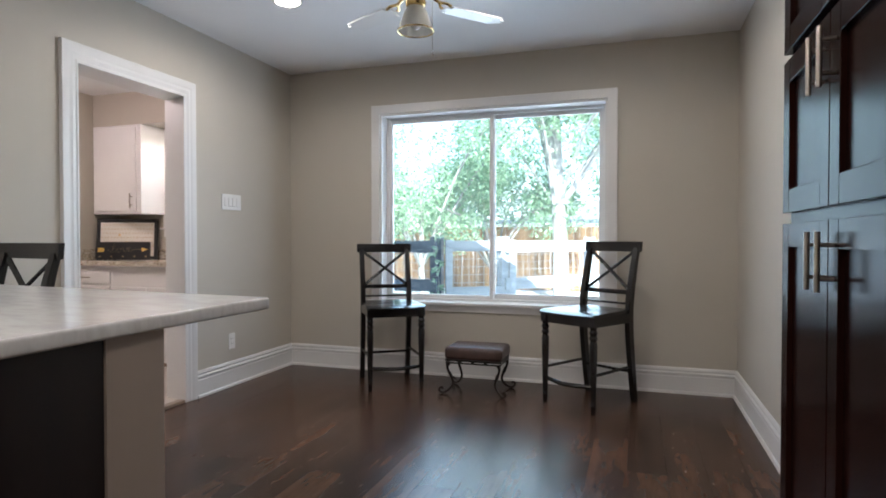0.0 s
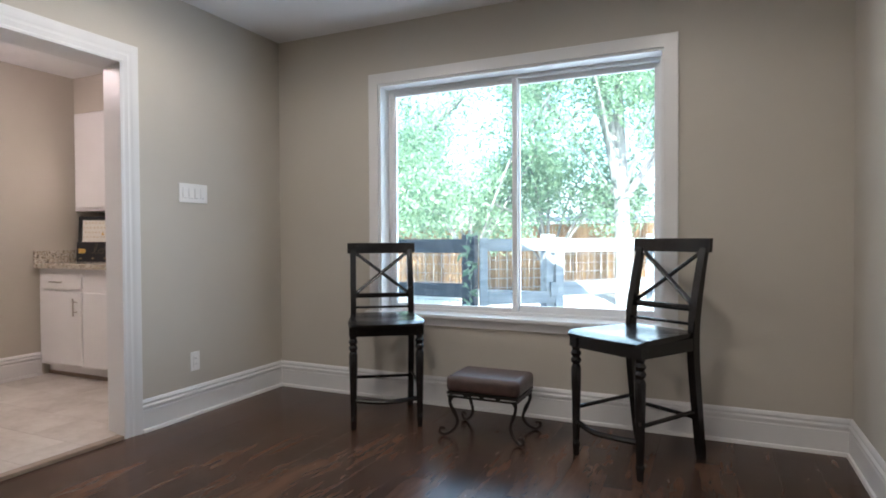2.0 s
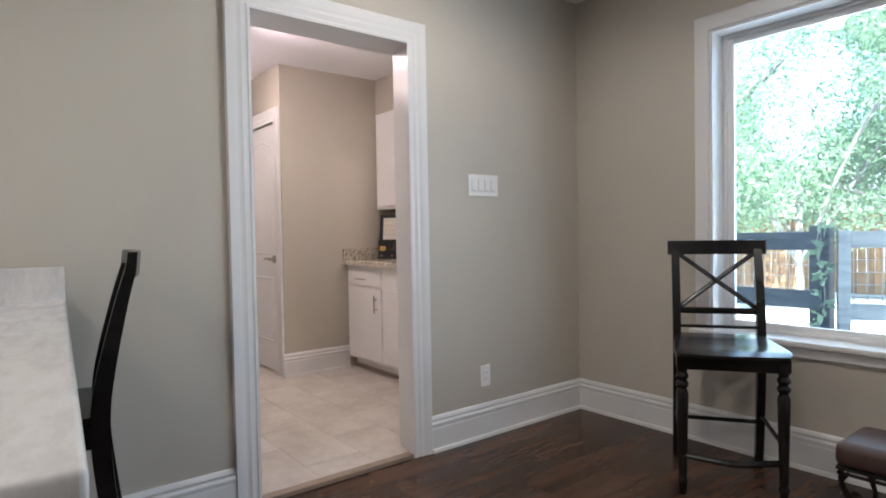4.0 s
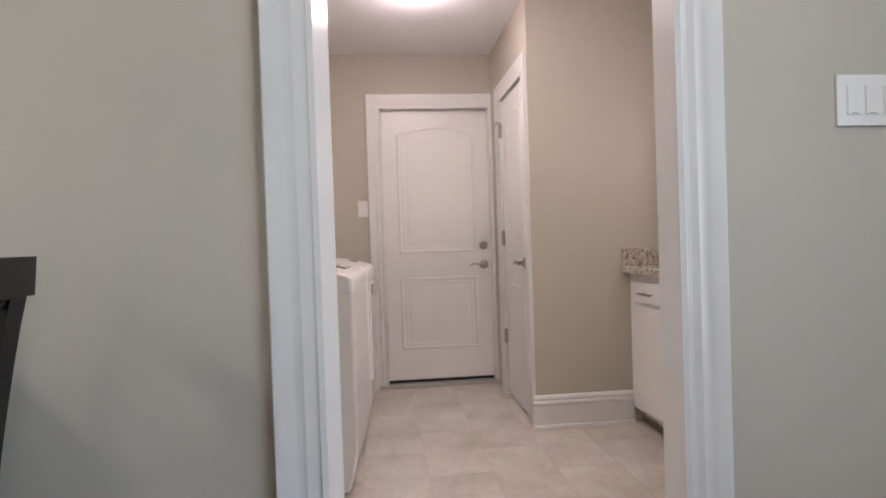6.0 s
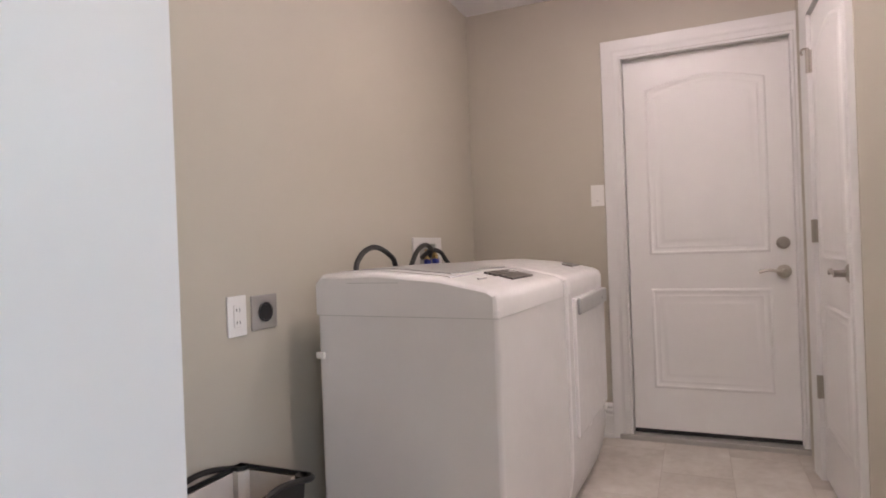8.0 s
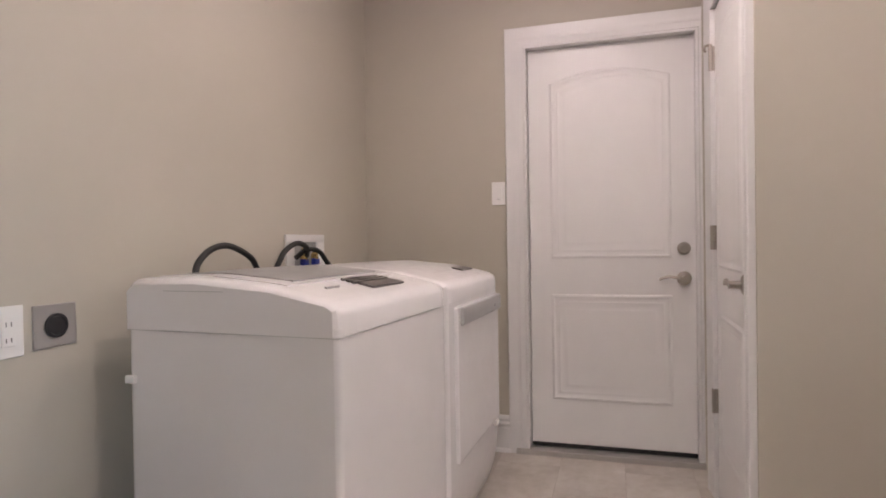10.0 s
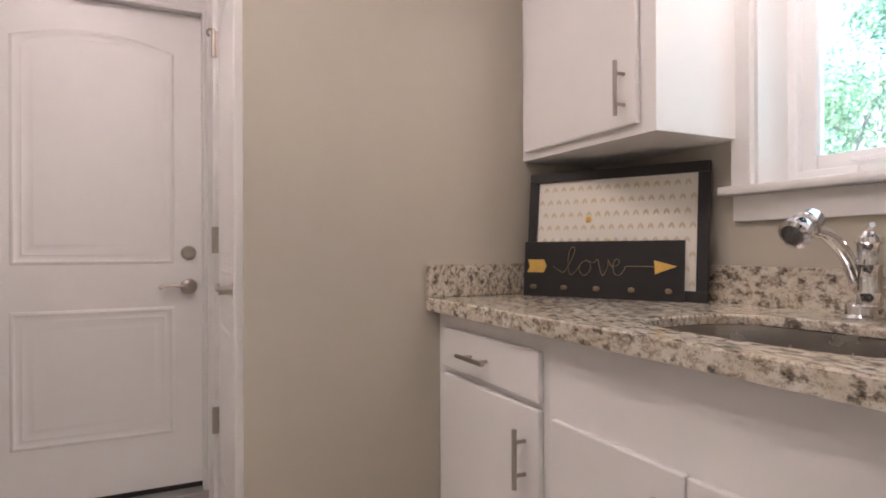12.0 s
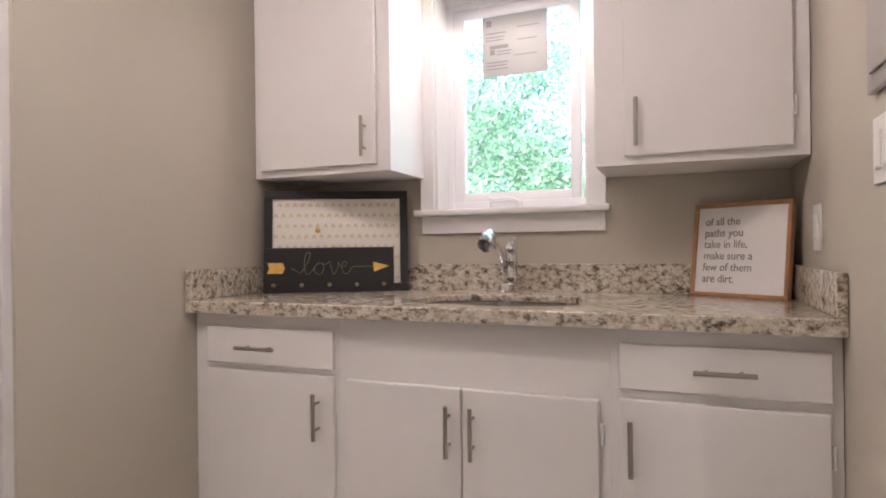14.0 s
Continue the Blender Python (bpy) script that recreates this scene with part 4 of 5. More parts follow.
def base_unit(x0, x1, label, bowl=False):
    c = thing("base_cabinet", pose(0, 0, 0), label, "cabinet", "laundry base cabinets")
    if bowl:
        part("face_frame", box(x0 + 0.0002, x1 - 0.0002, FYC, FYC + 0.0198, 0.095, 0.868), M_CABW, c, smooth=False)
        bm = box(x0 + 0.0002, x1 - 0.0002, FYC + 0.02, LY1 - 0.003, 0.0955, 0.64)
    else:
        bm = box(x0 + 0.0002, x1 - 0.0002, FYC, LY1 - 0.003, 0.095, 0.868)
    part("plinth", box(x0 + 0.001, x1 - 0.001, FYC + 0.07, LY1 - 0.003, 0.0, 0.0945), M_CABW, c, smooth=False)
    part("body", bm, M_CABW, c, smooth=False)
    part("toe_strip", box(x0 + 0.001, x1 - 0.001, FYC + 0.060, FYC + 0.069, 0.0, 0.03, 0.002), M_THRESH, c)
    return c


def small_hinge(parent, x, z, y):
    part("hinge", box(x - 0.005, x + 0.005, y - 0.012, y, z - 0.028, z + 0.028, 0.003), M_CABW, parent)


u = base_unit(CX + 0.002, -4.130, "white painted base cabinet with one drawer and door")
d = front(u, "drawer_front", -4.630, -4.152, 0.708, 0.824, FYC)
bar_pull(d, (-4.490, FYC - 0.017, 0.763), (-4.347, FYC - 0.017, 0.763), (0, -1, 0))
d = front(u, "door", -4.626, -4.152, 0.115, 0.690, FYC)
bar_pull(d, (-4.203, FYC - 0.017, 0.504), (-4.203, FYC - 0.017, 0.641), (0, -1, 0))
small_hinge(u, -4.632, 0.60, FYC)
u = base_unit(-4.130, -3.360, "white painted sink base cabinet with two doors", True)
for x0, x1, hx in ((-4.106, -3.751, -3.784), (-3.747, -3.386, -3.715)):
    d = front(u, "door", x0, x1, 0.115, 0.686, FYC)
    bar_pull(d, (hx, FYC - 0.017, 0.504), (hx, FYC - 0.017, 0.642), (0, -1, 0))
small_hinge(u, -4.112, 0.60, FYC)
small_hinge(u, -3.380, 0.60, FYC)
u = base_unit(-3.360, LX1 - 0.002, "white painted base cabinet with one drawer and door")
d = front(u, "drawer_front", -3.337, -2.892, 0.718, 0.830, FYC)
bar_pull(d, (-3.172, FYC - 0.017, 0.774), (-3.041, FYC - 0.017, 0.774), (0, -1, 0))
d = front(u, "door", -3.339, -2.896, 0.115, 0.694, FYC)
bar_pull(d, (-3.311, FYC - 0.017, 0.514), (-3.311, FYC - 0.017, 0.648), (0, -1, 0))
small_hinge(u, -2.890, 0.60, FYC)

# granite top with an undermount sink
SC, SR = Vector((-3.718, 4.266)), (0.262, 0.183)
gx0, gx1, gy0, gy1 = CX + 0.002, LX1 - 0.002, 3.990, LY1 - 0.022


def oval(k, n, rx, ry, p=3.2):
    a = 2 * math.pi * k / n
    c, s = math.cos(a), math.sin(a)
    return SC.x + rx * math.copysign(abs(c) ** (2 / p), c), SC.y + ry * math.copysign(abs(s) ** (2 / p), s)


def out_to_edge(x, y):
    dx, dy = x - SC.x, y - SC.y
    t = min([((gx1 if dx > 0 else gx0) - SC.x) / dx if abs(dx) > 1e-6 else 9e9, ((gy1 if dy > 0 else gy0) - SC.y) / dy if abs(dy) > 1e-6 else 9e9])
    return SC.x + dx * t, SC.y + dy * t


gt = thing("granite_counter", pose(0, 0, 0), "speckled beige and black granite counter with short backsplash", "countertop")
N = 72
b = bmesh.new()
inner, outer = [], []
for k in range(N):
    p = oval(k, N, *SR)
    inner.append(p)
    outer.append(out_to_edge(*p))
for cxy in ((gx0, gy0), (gx1, gy0), (gx1, gy1), (gx0, gy1)):
    j = min(range(N), key=lambda q: (outer[q][0] - cxy[0]) ** 2 + (outer[q][1] - cxy[1]) ** 2)
    outer[j] = cxy
layers = []
for z, grow in ((0.8685, 0), (0.903, 0), (0.907, 0.003)):
    layers.append(([b.verts.new((x + (grow if x == gx0 else 0), y + (grow if abs(y - gy0) < 1e-6 else 0), z)) for x, y in outer], [b.verts.new((SC.x + (x - SC.x) * (1 + grow * 4), SC.y + (y - SC.y) * (1 + grow * 4), max(z, 0.886))) for x, y in inner]))
for k in range(N):
    j = (k + 1) % N
    b.faces.new((layers[2][0][k], layers[2][0][j], layers[2][1][j], layers[2][1][k]))
    b.faces.new((layers[0][0][k], layers[0][1][k], layers[0][1][j], layers[0][0][j]))
    for lo, hi in ((0, 1), (1, 2)):
        b.faces.new((layers[lo][0][k], layers[lo][0][j], layers[hi][0][j], layers[hi][0][k]))
        b.faces.new((layers[lo][1][k], layers[hi][1][k], layers[hi][1][j], layers[lo][1][j]))
part("slab", b, M_GRANITE, gt)
part("backsplash", box(gx0, gx1, LY1 - 0.021, LY1 - 0.001, 0.872, 1.006, 0.002), M_GRANITE, gt)
part("side_splash", box(gx0, gx0 + 0.020, gy0, LY1 - 0.022, 0.908, 1.005, 0.002), M_GRANITE, gt)
part("side_splash", box(gx1 - 0.020, gx1, gy0, LY1 - 0.022, 0.908, 1.005, 0.002), M_GRANITE, gt)
b = bmesh.new()
rows = [(1.05, 0.884), (1.03, 0.883), (1.0, 0.80), (0.97, 0.73), (0.90, 0.705), (0.70, 0.698), (0.12, 0.694)]
rr = [[b.verts.new((*oval(k, N, SR[0] * f, SR[1] * f), z)) for k in range(N)] for f, z in rows]
for p, q in zip(rr, rr[1:]):
    for k in range(N):
        b.faces.new((p[k], p[(k + 1) % N], q[(k + 1) % N], q[k]))
b.faces.new(rr[-1])
sk = tagged(part("sink", b, M_STEEL, None), "rounded stainless steel undermount sink bowl", "sink")
part("drain", lathe([(0.042, 0.6945), (0.042, 0.698), (0.030, 0.698), (0.028, 0.696)], 20, m=pose(SC.x, SC.y, 0)), M_CHROME, sk)

# pull-out faucet
fx, fy = -3.762, 4.525
fa = thing("faucet", pose(fx, fy, 0.907), "polished chrome pull-out kitchen faucet", "faucet")
part("base_flange", lathe([(0.034, 0), (0.034, 0.006), (0.027, 0.012), (0.026, 0.030), (0.023, 0.034)], 24), M_CHROME, fa)
part("body", lathe([(0.023, 0.03), (0.022, 0.05), (0.024, 0.056), (0.022, 0.062), (0.021, 0.105), (0.024, 0.112), (0.022, 0.120), (0.022, 0.150), (0.026, 0.156), (0.024, 0.166), (0.014, 0.172), (0.010, 0.178)], 24, m=pose(0.018, 0.0, 0)), M_CHROME, fa)
part("lever", tube(spline([(0.018, 0, 0.176), (0.022, -0.01, 0.183), (0.036, -0.025, 0.190), (0.041, -0.034, 0.190)], 5), 0.005, 8), M_CHROME, fa)
part("spout", tube(spline([(-0.003, -0.006, 0.075), (-0.007, -0.024, 0.118), (-0.012, -0.050, 0.150), (-0.017, -0.083, 0.172), (-0.020, -0.115, 0.180)], 7), 0.0135, 14), M_CHROME, fa)
head = lathe([(0.016, -0.035), (0.022, -0.028), (0.024, -0.010), (0.027, -0.004), (0.027, 0.004), (0.024, 0.010), (0.030, 0.030), (0.030, 0.042), (0.022, 0.046)], 22, m=pose(-0.022, -0.138, 0.190, 0) @ pose(0, 0, 0, 118))
part("spray_head", head, M_CHROME, fa, "chrome spray head")

# wall cabinets
def wall_unit(x0, x1, d0, d1, hx, label, hinge_x, drop=0.0):
    c = thing("wall_cabinet", pose(0, 0, 0), label, "cabinet", "laundry wall cabinets")
    part("body", box(x0, x1, 4.340, LY1 - 0.002, 1.337 - drop, 2.163, 0.0015), M_CABW, c)
    d = front(c, "door", d0, d1, 1.362 - drop, 2.140, 4.340)
    bar_pull(d, (hx, 4.323, 1.386 - drop), (hx, 4.323, 1.524 - drop), (0, -1, 0))
    small_hinge(c, hinge_x, 1.47 - drop, 4.340)
    return c


wall_unit(CX + 0.003, -4.115, -4.652, -4.165, -4.205, "white painted wall cabinet with one door, beside the window", -4.657)
wall_unit(-3.430, LX1 - 0.003, -3.345, -2.912, -3.310, "white painted wall cabinet with one door, beside the wall", -2.907, 0.033)

# black frame with an arrow print, and a hook board before it
def leaning(name, label, category, bl, br, lean, base=0.9075):
    """Local x runs from bl to br, z up the leaning face, -y is the front."""
    bl, br = Vector((*bl, base)), Vector((*br, base))
    ang = math.degrees(math.atan2(br.y - bl.y, br.x - bl.x))
    t = thing(name, pose(*bl, 0, 0, ang) @ pose(0, 0, 0, -lean), label, category)
    return t, (br - bl).length


M_PRINT = plain("arrow_print_paper", (0.80, 0.77, 0.70), 0.55, vary=0.02, relief=0.05)
M_TAN = plain("tan_print_ink", (0.64, 0.54, 0.38), 0.6, vary=0.08, relief=0.0)
pf, w = leaning("framed_print", "black framed board with a small tan chevron print", "picture frame", (-4.640, 4.315), (-4.160, 4.567), 6)
H = 0.387
bm = box(0, w, 0, 0.022, 0, 0.030, 0.002)
box(0, w, 0, 0.022, H - 0.030, H, 0.002, bm=bm)
box(0, 0.030, 0.0003, 0.0217, 0.03, H - 0.03, 0.002, bm=bm)
box(w - 0.030, w, 0.0003, 0.0217, 0.03, H - 0.03, 0.002, bm=bm)
part("frame", bm, M_SIGNBLK, pf)
part("print", box(0.028, w - 0.028, 0.010, 0.016, 0.028, H - 0.028), M_PRINT, pf)
b = bmesh.new()


def stroke(b, x0, z0, x1, z1, t, y):
    d = Vector((x1 - x0, z1 - z0)).normalized()
    n = Vector((-d.y, d.x)) * t / 2
    b.faces.new([b.verts.new((px, y, pz)) for px, pz in ((x0 - n.x, z0 - n.y), (x1 - n.x, z1 - n.y), (x1 + n.x, z1 + n.y), (x0 + n.x, z0 + n.y))])


cols, lines = 17, 8
for j in range(lines):
    z = 0.052 + j * (H - 0.104) / (lines - 1)
    for i in range(cols - j % 2):
        x = 0.042 + (i + 0.5 * (j % 2)) * (w - 0.084) / (cols - 1)
        for k in range(2):
            for sx in (-1, 1):
                stroke(b, x, z + 0.006 - 0.006 * k, x + sx * 0.0075, z - 0.004 - 0.006 * k, 0.0032, 0.0095)
pr = part("chevron_pattern", b, M_TAN, pf, "small tan printed chevrons", smooth=False)
pr["kind"] = "stuff"
for x, z in ((0.20, 0.235), (0.265, 0.165)):
    part("pin", lathe([(0.009, 0), (0.010, 0.003), (0.006, 0.007)], 14, m=pose(x, 0.0095, z, 90)), M_GOLD, pf, "round gold push pin")

lb, w2 = leaning("hook_board", "black board with gold arrow, wire word and hooks", "wall decor", (-4.626, 4.298), (-4.200, 4.524), 5)
BH = 0.168
part("board", box(0, w2, 0, 0.012, 0, BH, 0.002), M_SIGNBLK, lb)
zc = 0.092
b = bmesh.new()
for s in (-1, 1):
    for k in range(4):
        x = 0.022 + k * 0.014
        pts = [(x, zc), (x + 0.015, zc), (x + 0.005, zc + s * 0.020), (x - 0.008, zc + s * 0.020)]
        lo = [b.verts.new((px, -0.001, pz)) for px, pz in pts]
        hi = [b.verts.new((px, -0.004, pz)) for px, pz in pts]
        b.faces.new(hi)
        for q in range(4):
            b.faces.new((lo[q], lo[(q + 1) % 4], hi[(q + 1) % 4], hi[q]))
part("arrow_feather", b, M_GOLD, lb, "gold arrow feathers", smooth=False)
b = bmesh.new()
lo = [b.verts.new((px, -0.001, pz)) for px, pz in ((w2 - 0.075, zc - 0.018), (w2 - 0.018, zc + 0.004), (w2 - 0.078, zc + 0.020))]
hi = [b.verts.new((v.co.x, -0.005, v.co.z)) for v in lo]
b.faces.new(hi)
for q in range(3):
    b.faces.new((lo[q], lo[(q + 1) % 3], hi[(q + 1) % 3], hi[q]))
part("arrow_head", b, M_GOLD, lb, "gold arrow head", smooth=False)
word = [(0.085, zc), (0.105, zc - 0.012), (0.120, zc - 0.018), (0.140, zc + 0.010), (0.155, zc + 0.050), (0.146, zc + 0.058), (0.136, zc + 0.040), (0.134, zc), (0.142, zc - 0.024), (0.158, zc - 0.016), (0.178, zc + 0.012), (0.192, zc + 0.018), (0.176, zc + 0.010), (0.170, zc - 0.010), (0.184, zc - 0.026), (0.202, zc - 0.014), (0.204, zc + 0.008), (0.194, zc + 0.018), (0.214, zc + 0.012), (0.226, zc + 0.022), (0.232, zc), (0.242, zc - 0.026), (0.256, zc - 0.002), (0.258, zc + 0.020), (0.268, zc + 0.002), (0.286, zc + 0.006), (0.290, zc + 0.018), (0.280, zc + 0.022), (0.272, zc + 0.004), (0.278, zc - 0.020), (0.294, zc - 0.022), (0.306, zc - 0.006), (0.312, zc + 0.002), (0.36, zc + 0.003), (w2 - 0.076, zc + 0.002)]
part("wire_word", tube(spline([(x + 0.016, -0.004, z) for x, z in word[:-1]] + [(word[-1][0], -0.004, word[-1][1])], 6), 0.0011, 6), M_WIREGOLD, lb, "thin gold wire script word love")
for k in range(5):
    x = 0.038 + k * (w2 - 0.076) / 4
    bm = lathe([(0.008, 0), (0.008, 0.002), (0.003, 0.004), (0.003, 0.012), (0.007, 0.015), (0.005, 0.020)], 12, m=pose(x, 0, 0.028, 90))
    part("hook", bm, M_WIREGOLD, lb, "small dull brass peg hook")

# framed saying
sg, w = leaning("framed_sign", "light wood framed white sign with dark lettering", "sign", (-3.170, 4.588), (-2.918, 4.425), 8)
H = 0.292
bm = box(0, w, 0, 0.024, 0, 0.012, 0.002)
box(0, w, 0, 0.024, H - 0.012, H, 0.002, bm=bm)
box(0, 0.012, 0.0003, 0.0237, 0.012, H - 0.012, 0.002, bm=bm)
box(w - 0.012, w, 0.0003, 0.0237, 0.012, H - 0.012, 0.002, bm=bm)
part("frame", bm, M_FRAMEWOOD, sg, "light brown wooden frame")
part("sign_face", box(0.010, w - 0.010, 0.008, 0.014, 0.010, H - 0.010), M_PAPER, sg)
for k, line in enumerate(["of all the", "paths you", "take in life,", "make sure a", "few of them", "are dirt."]):
    cu = bpy.data.curves.new("line", "FONT")
    cu.body, cu.size, cu.extrude, cu.offset = line, 0.0345, 0.0006, 0.0
    ob = bpy.data.objects.new("line", cu)
    me = bpy.data.meshes.new_from_object(ob)
    bpy.data.objects.remove(ob)
    me.transform(Matrix.Translation((0.036, 0.0072, H - 0.068 - 0.036 * k)) @ pose(0, 0, 0, 90) @ Matrix.Diagonal((0.92, 1, 1, 1)))
    me.materials.clear()
    me.materials.append(M_INK)
    t = new("text_line", me)
    t.parent = sg

wall_plate("wall_switch", "white rocker switch plate above the backsplash", "switch", pose(LX1, 4.27, 1.108, 0, 0, -90), 0.075, 0.118)
wall_plate("light_switch", "white two-gang rocker switch plate beside the doorway", "switch", pose(LX1, 3.735, 1.228, 0, 0, -90), 0.118, 0.118, gangs=2)
wall_plate("light_switch", "white rocker switch plate beside the outside door", "switch", pose(LX0, 2.490, 1.335, 0, 0, 90), 0.072, 0.118)
ep = thing("electrical_panel", pose(0, 0, 0), "grey metal electrical panel door on the wall", "electrical panel")
part("panel_frame", box(LX1 - 0.014, LX1 - 0.001, 3.445, 3.795, 1.33, 1.95, 0.003), M_ALU, ep)
part("panel_door", box(LX1 - 0.020, LX1 - 0.0145, 3.475, 3.765, 1.36, 1.92, 0.003), M_ALU, ep)

# washer and dryer
CAP = 0.882       # foot of their lids


def cap_profile(depth, zf, zb):
    """Side outline of a lid, from the back to the front, as rows (y, z)."""
    return [(0.0, CAP), (0.0, zb - 0.02), (0.02, zb), (depth * 0.35, zb + 0.004), (depth * 0.7, (zf + zb) / 2 + 0.006), (depth - 0.075, zf + 0.003), (depth - 0.035, zf - 0.006), (depth - 0.011, zf - 0.019), (depth, zf - 0.038), (depth, CAP)]


def rounded_lid(w, depth, zf, zb):
    b = bmesh.new()
    prof = cap_profile(depth, zf, zb)
    rings = []
    for x, k in ((0, 0.0), (0.006, 0.50), (0.020, 0.85), (0.045, 1.0), (w / 2, 1.08), (w - 0.045, 1.0), (w - 0.020, 0.85), (w - 0.006, 0.50), (w, 0.0)):
        back = {0: 0.016, 0.006: 0.006, 0.020: 0.001}.get(round(min(x, w - x), 3), 0.0)
        rings.append([b.verts.new((-x, min(y, depth - back), CAP + (z - CAP) * (0.88 + 0.12 * k) if z > CAP + 0.02 else z)) for y, z in prof])
    for p, q in zip(rings, rings[1:]):
        for k in range(len(prof) - 1):
            b.faces.new((p[k], p[k + 1], q[k + 1], q[k]))
    b.faces.new(rings[0])
    b.faces.new(rings[-1][::-1])
    return b


def cut_levels(b):
    """Level cuts low on a cabinet, so that its foot can curve back."""
    for z in (0.26, 0.20, 0.14, 0.09):
        bmesh.ops.bisect_plane(b, geom=b.verts[:] + b.edges[:] + b.faces[:], plane_co=(0, 0, z), plane_no=(0, 0, 1))


M_SEAM = plain("seam_shadow_gap", (0.50, 0.50, 0.49), 0.5, vary=0.05, relief=0.0)
WD = 0.61
ws = thing("washing_machine", pose(-3.982, 1.881, 0, 0, 0, -3.5), "white top-loading washing machine with grey lid window", "washing machine", "laundry pair")
b = box(-0.684, -0.001, 0.001, WD - 0.001, 0.02, CAP + 0.03, 0.014, 3)
cut_levels(b)
for v in b.verts:
    if v.co.z < 0.25 and v.co.y > WD / 2:
        v.co.y -= 0.05 * (1 - v.co.z / 0.25) ** 2
part("body", b, M_ENAMEL, ws, "white enamel cabinet")
part("lid_deck", rounded_lid(0.685, WD, 0.965, 1.008), M_ENAMEL, ws)


def deck_z(x, y, w, depth, zf, zb):
    """Height of a lid's curved top."""
    prof = cap_profile(depth, zf, zb)[1:8]
    z = float(np.interp(y, [p[0] for p in prof], [p[1] for p in prof]))
    k = float(np.interp(-x, [0, 0.006, 0.020, 0.045, w / 2, w - 0.045, w - 0.020, w - 0.006, w], [0, 0.5, 0.85, 1.0, 1.08, 1.0, 0.85, 0.5, 0]))
    return CAP + (z - CAP) * (0.88 + 0.12 * k)


def on_deck(x0, x1, y0, y1, t, shape):
    """A thin plate that follows a lid's curve, t proud of it."""
    b = bmesh.new()
    n, m = 10, 8
    top = [[b.verts.new((x0 + (x1 - x0) * i / n, y0 + (y1 - y0) * j / m, deck_z(x0 + (x1 - x0) * i / n, y0 + (y1 - y0) * j / m, *shape) + t)) for j in range(m + 1)] for i in range(n + 1)]
    for i in range(n):
        for j in range(m):
            b.faces.new((top[i][j], top[i + 1][j], top[i + 1][j + 1], top[i][j + 1]))
    edge = [e for e in b.edges if e.is_boundary]
    for v in [g for g in bmesh.ops.extrude_edge_only(b, edges=edge)["geom"] if isinstance(g, bmesh.types.BMVert)]:
        v.co.z -= t + 0.004
    return b


WASH, DRY = (0.685, WD, 0.965, 1.008), (0.70, 0.61, 0.962, 1.004)
M_DISPLAY = plain("dark_display", (0.10, 0.09, 0.085), 0.3, vary=0.1, relief=0.0)
M_LIDGLASS = plain("grey_lid_window", (0.29, 0.285, 0.28), 0.5, vary=0.04, relief=0.0)
part("lid", on_deck(-0.620, -0.050, 0.060, 0.445, 0.004, WASH), M_ENAMEL, ws)
part("lid_window", on_deck(-0.56, -0.11, 0.095, 0.420, 0.0065, WASH), M_LIDGLASS, ws, "grey tinted lid window")
part("control_panel", on_deck(-0.50, -0.30, 0.499, 0.545, 0.006, WASH), M_DISPLAY, ws, "dark grey control display")
for k in range(3):
    part("button_strip", on_deck(-0.50, -0.29, 0.450 + 0.016 * k, 0.460 + 0.016 * k, 0.006, WASH), M_DISPLAY, ws)
part("logo_mark", on_deck(-0.20, -0.14, 0.49, 0.498, 0.005, WASH), M_GREYPL, ws)
part("seam", box(-0.687, 0.0008, -0.0008, WD + 0.0008, CAP - 0.003, CAP - 0.0012), M_SEAM, ws, smooth=False)
part("lid_seam", box(-0.002, 0.0010, 0.12, 0.30, 0.978, 0.980), M_SEAM, ws, smooth=False)
part("hose_bracket", box(0.0, 0.012, 0.0, 0.03, 0.745, 0.765, 0.003), M_PLASTIC, ws)
for sx in (-0.63, -0.05):
    for sy in (0.06, WD - 0.12):
        part("foot", lathe([(0.025, 0), (0.025, 0.012), (0.012, 0.03)], 12, m=pose(sx, sy, 0)), M_RUBBER, ws)

DD = 0.61
dx, dy = -4.676, 1.925
dr_ = thing("clothes_dryer", pose(dx, dy, 0, 0, 0, -2.0), "white front-loading clothes dryer with grey door handle", "clothes dryer", "laundry pair")
b = box(-0.699, -0.001, 0.001, DD - 0.003, 0.02, CAP + 0.03, 0.014, 3)
cut_levels(b)
for v in b.verts:
    if v.co.z < 0.25 and v.co.y > DD / 2:
        v.co.y -= 0.06 * (1 - v.co.z / 0.25) ** 2
part("body", b, M_ENAMEL, dr_, "white enamel cabinet")
part("top_deck", rounded_lid(0.70, DD, 0.962, 1.004), M_ENAMEL, dr_)
part("display", on_deck(-0.62, -0.47, 0.475, 0.52, 0.006, DRY), M_DISPLAY, dr_, "dark grey display")
door = part("door", box(-0.682, -0.075, DD - 0.010, DD + 0.010, 0.318, 0.862, 0.007, 3), M_ENAMEL, dr_, "large white door panel")
part("handle", box(-0.680, -0.105, DD + 0.004, DD + 0.024, 0.795, 0.860, 0.008, 3), M_GREYPL, door, "grey curved door handle")
part("hinge_cover", box(-0.060, -0.030, DD - 0.012, DD - 0.004, 0.79, 0.85, 0.003), M_GREYPL, dr_)
bm = tube(spline([(-0.16, DD - 0.006, 0.33), (-0.30, DD + 0.005, 0.315), (-0.45, DD + 0.006, 0.37), (-0.64, DD + 0.005, 0.42)], 6), 0.003, 6)
part("door_crease", bm, M_ENAMEL, dr_)
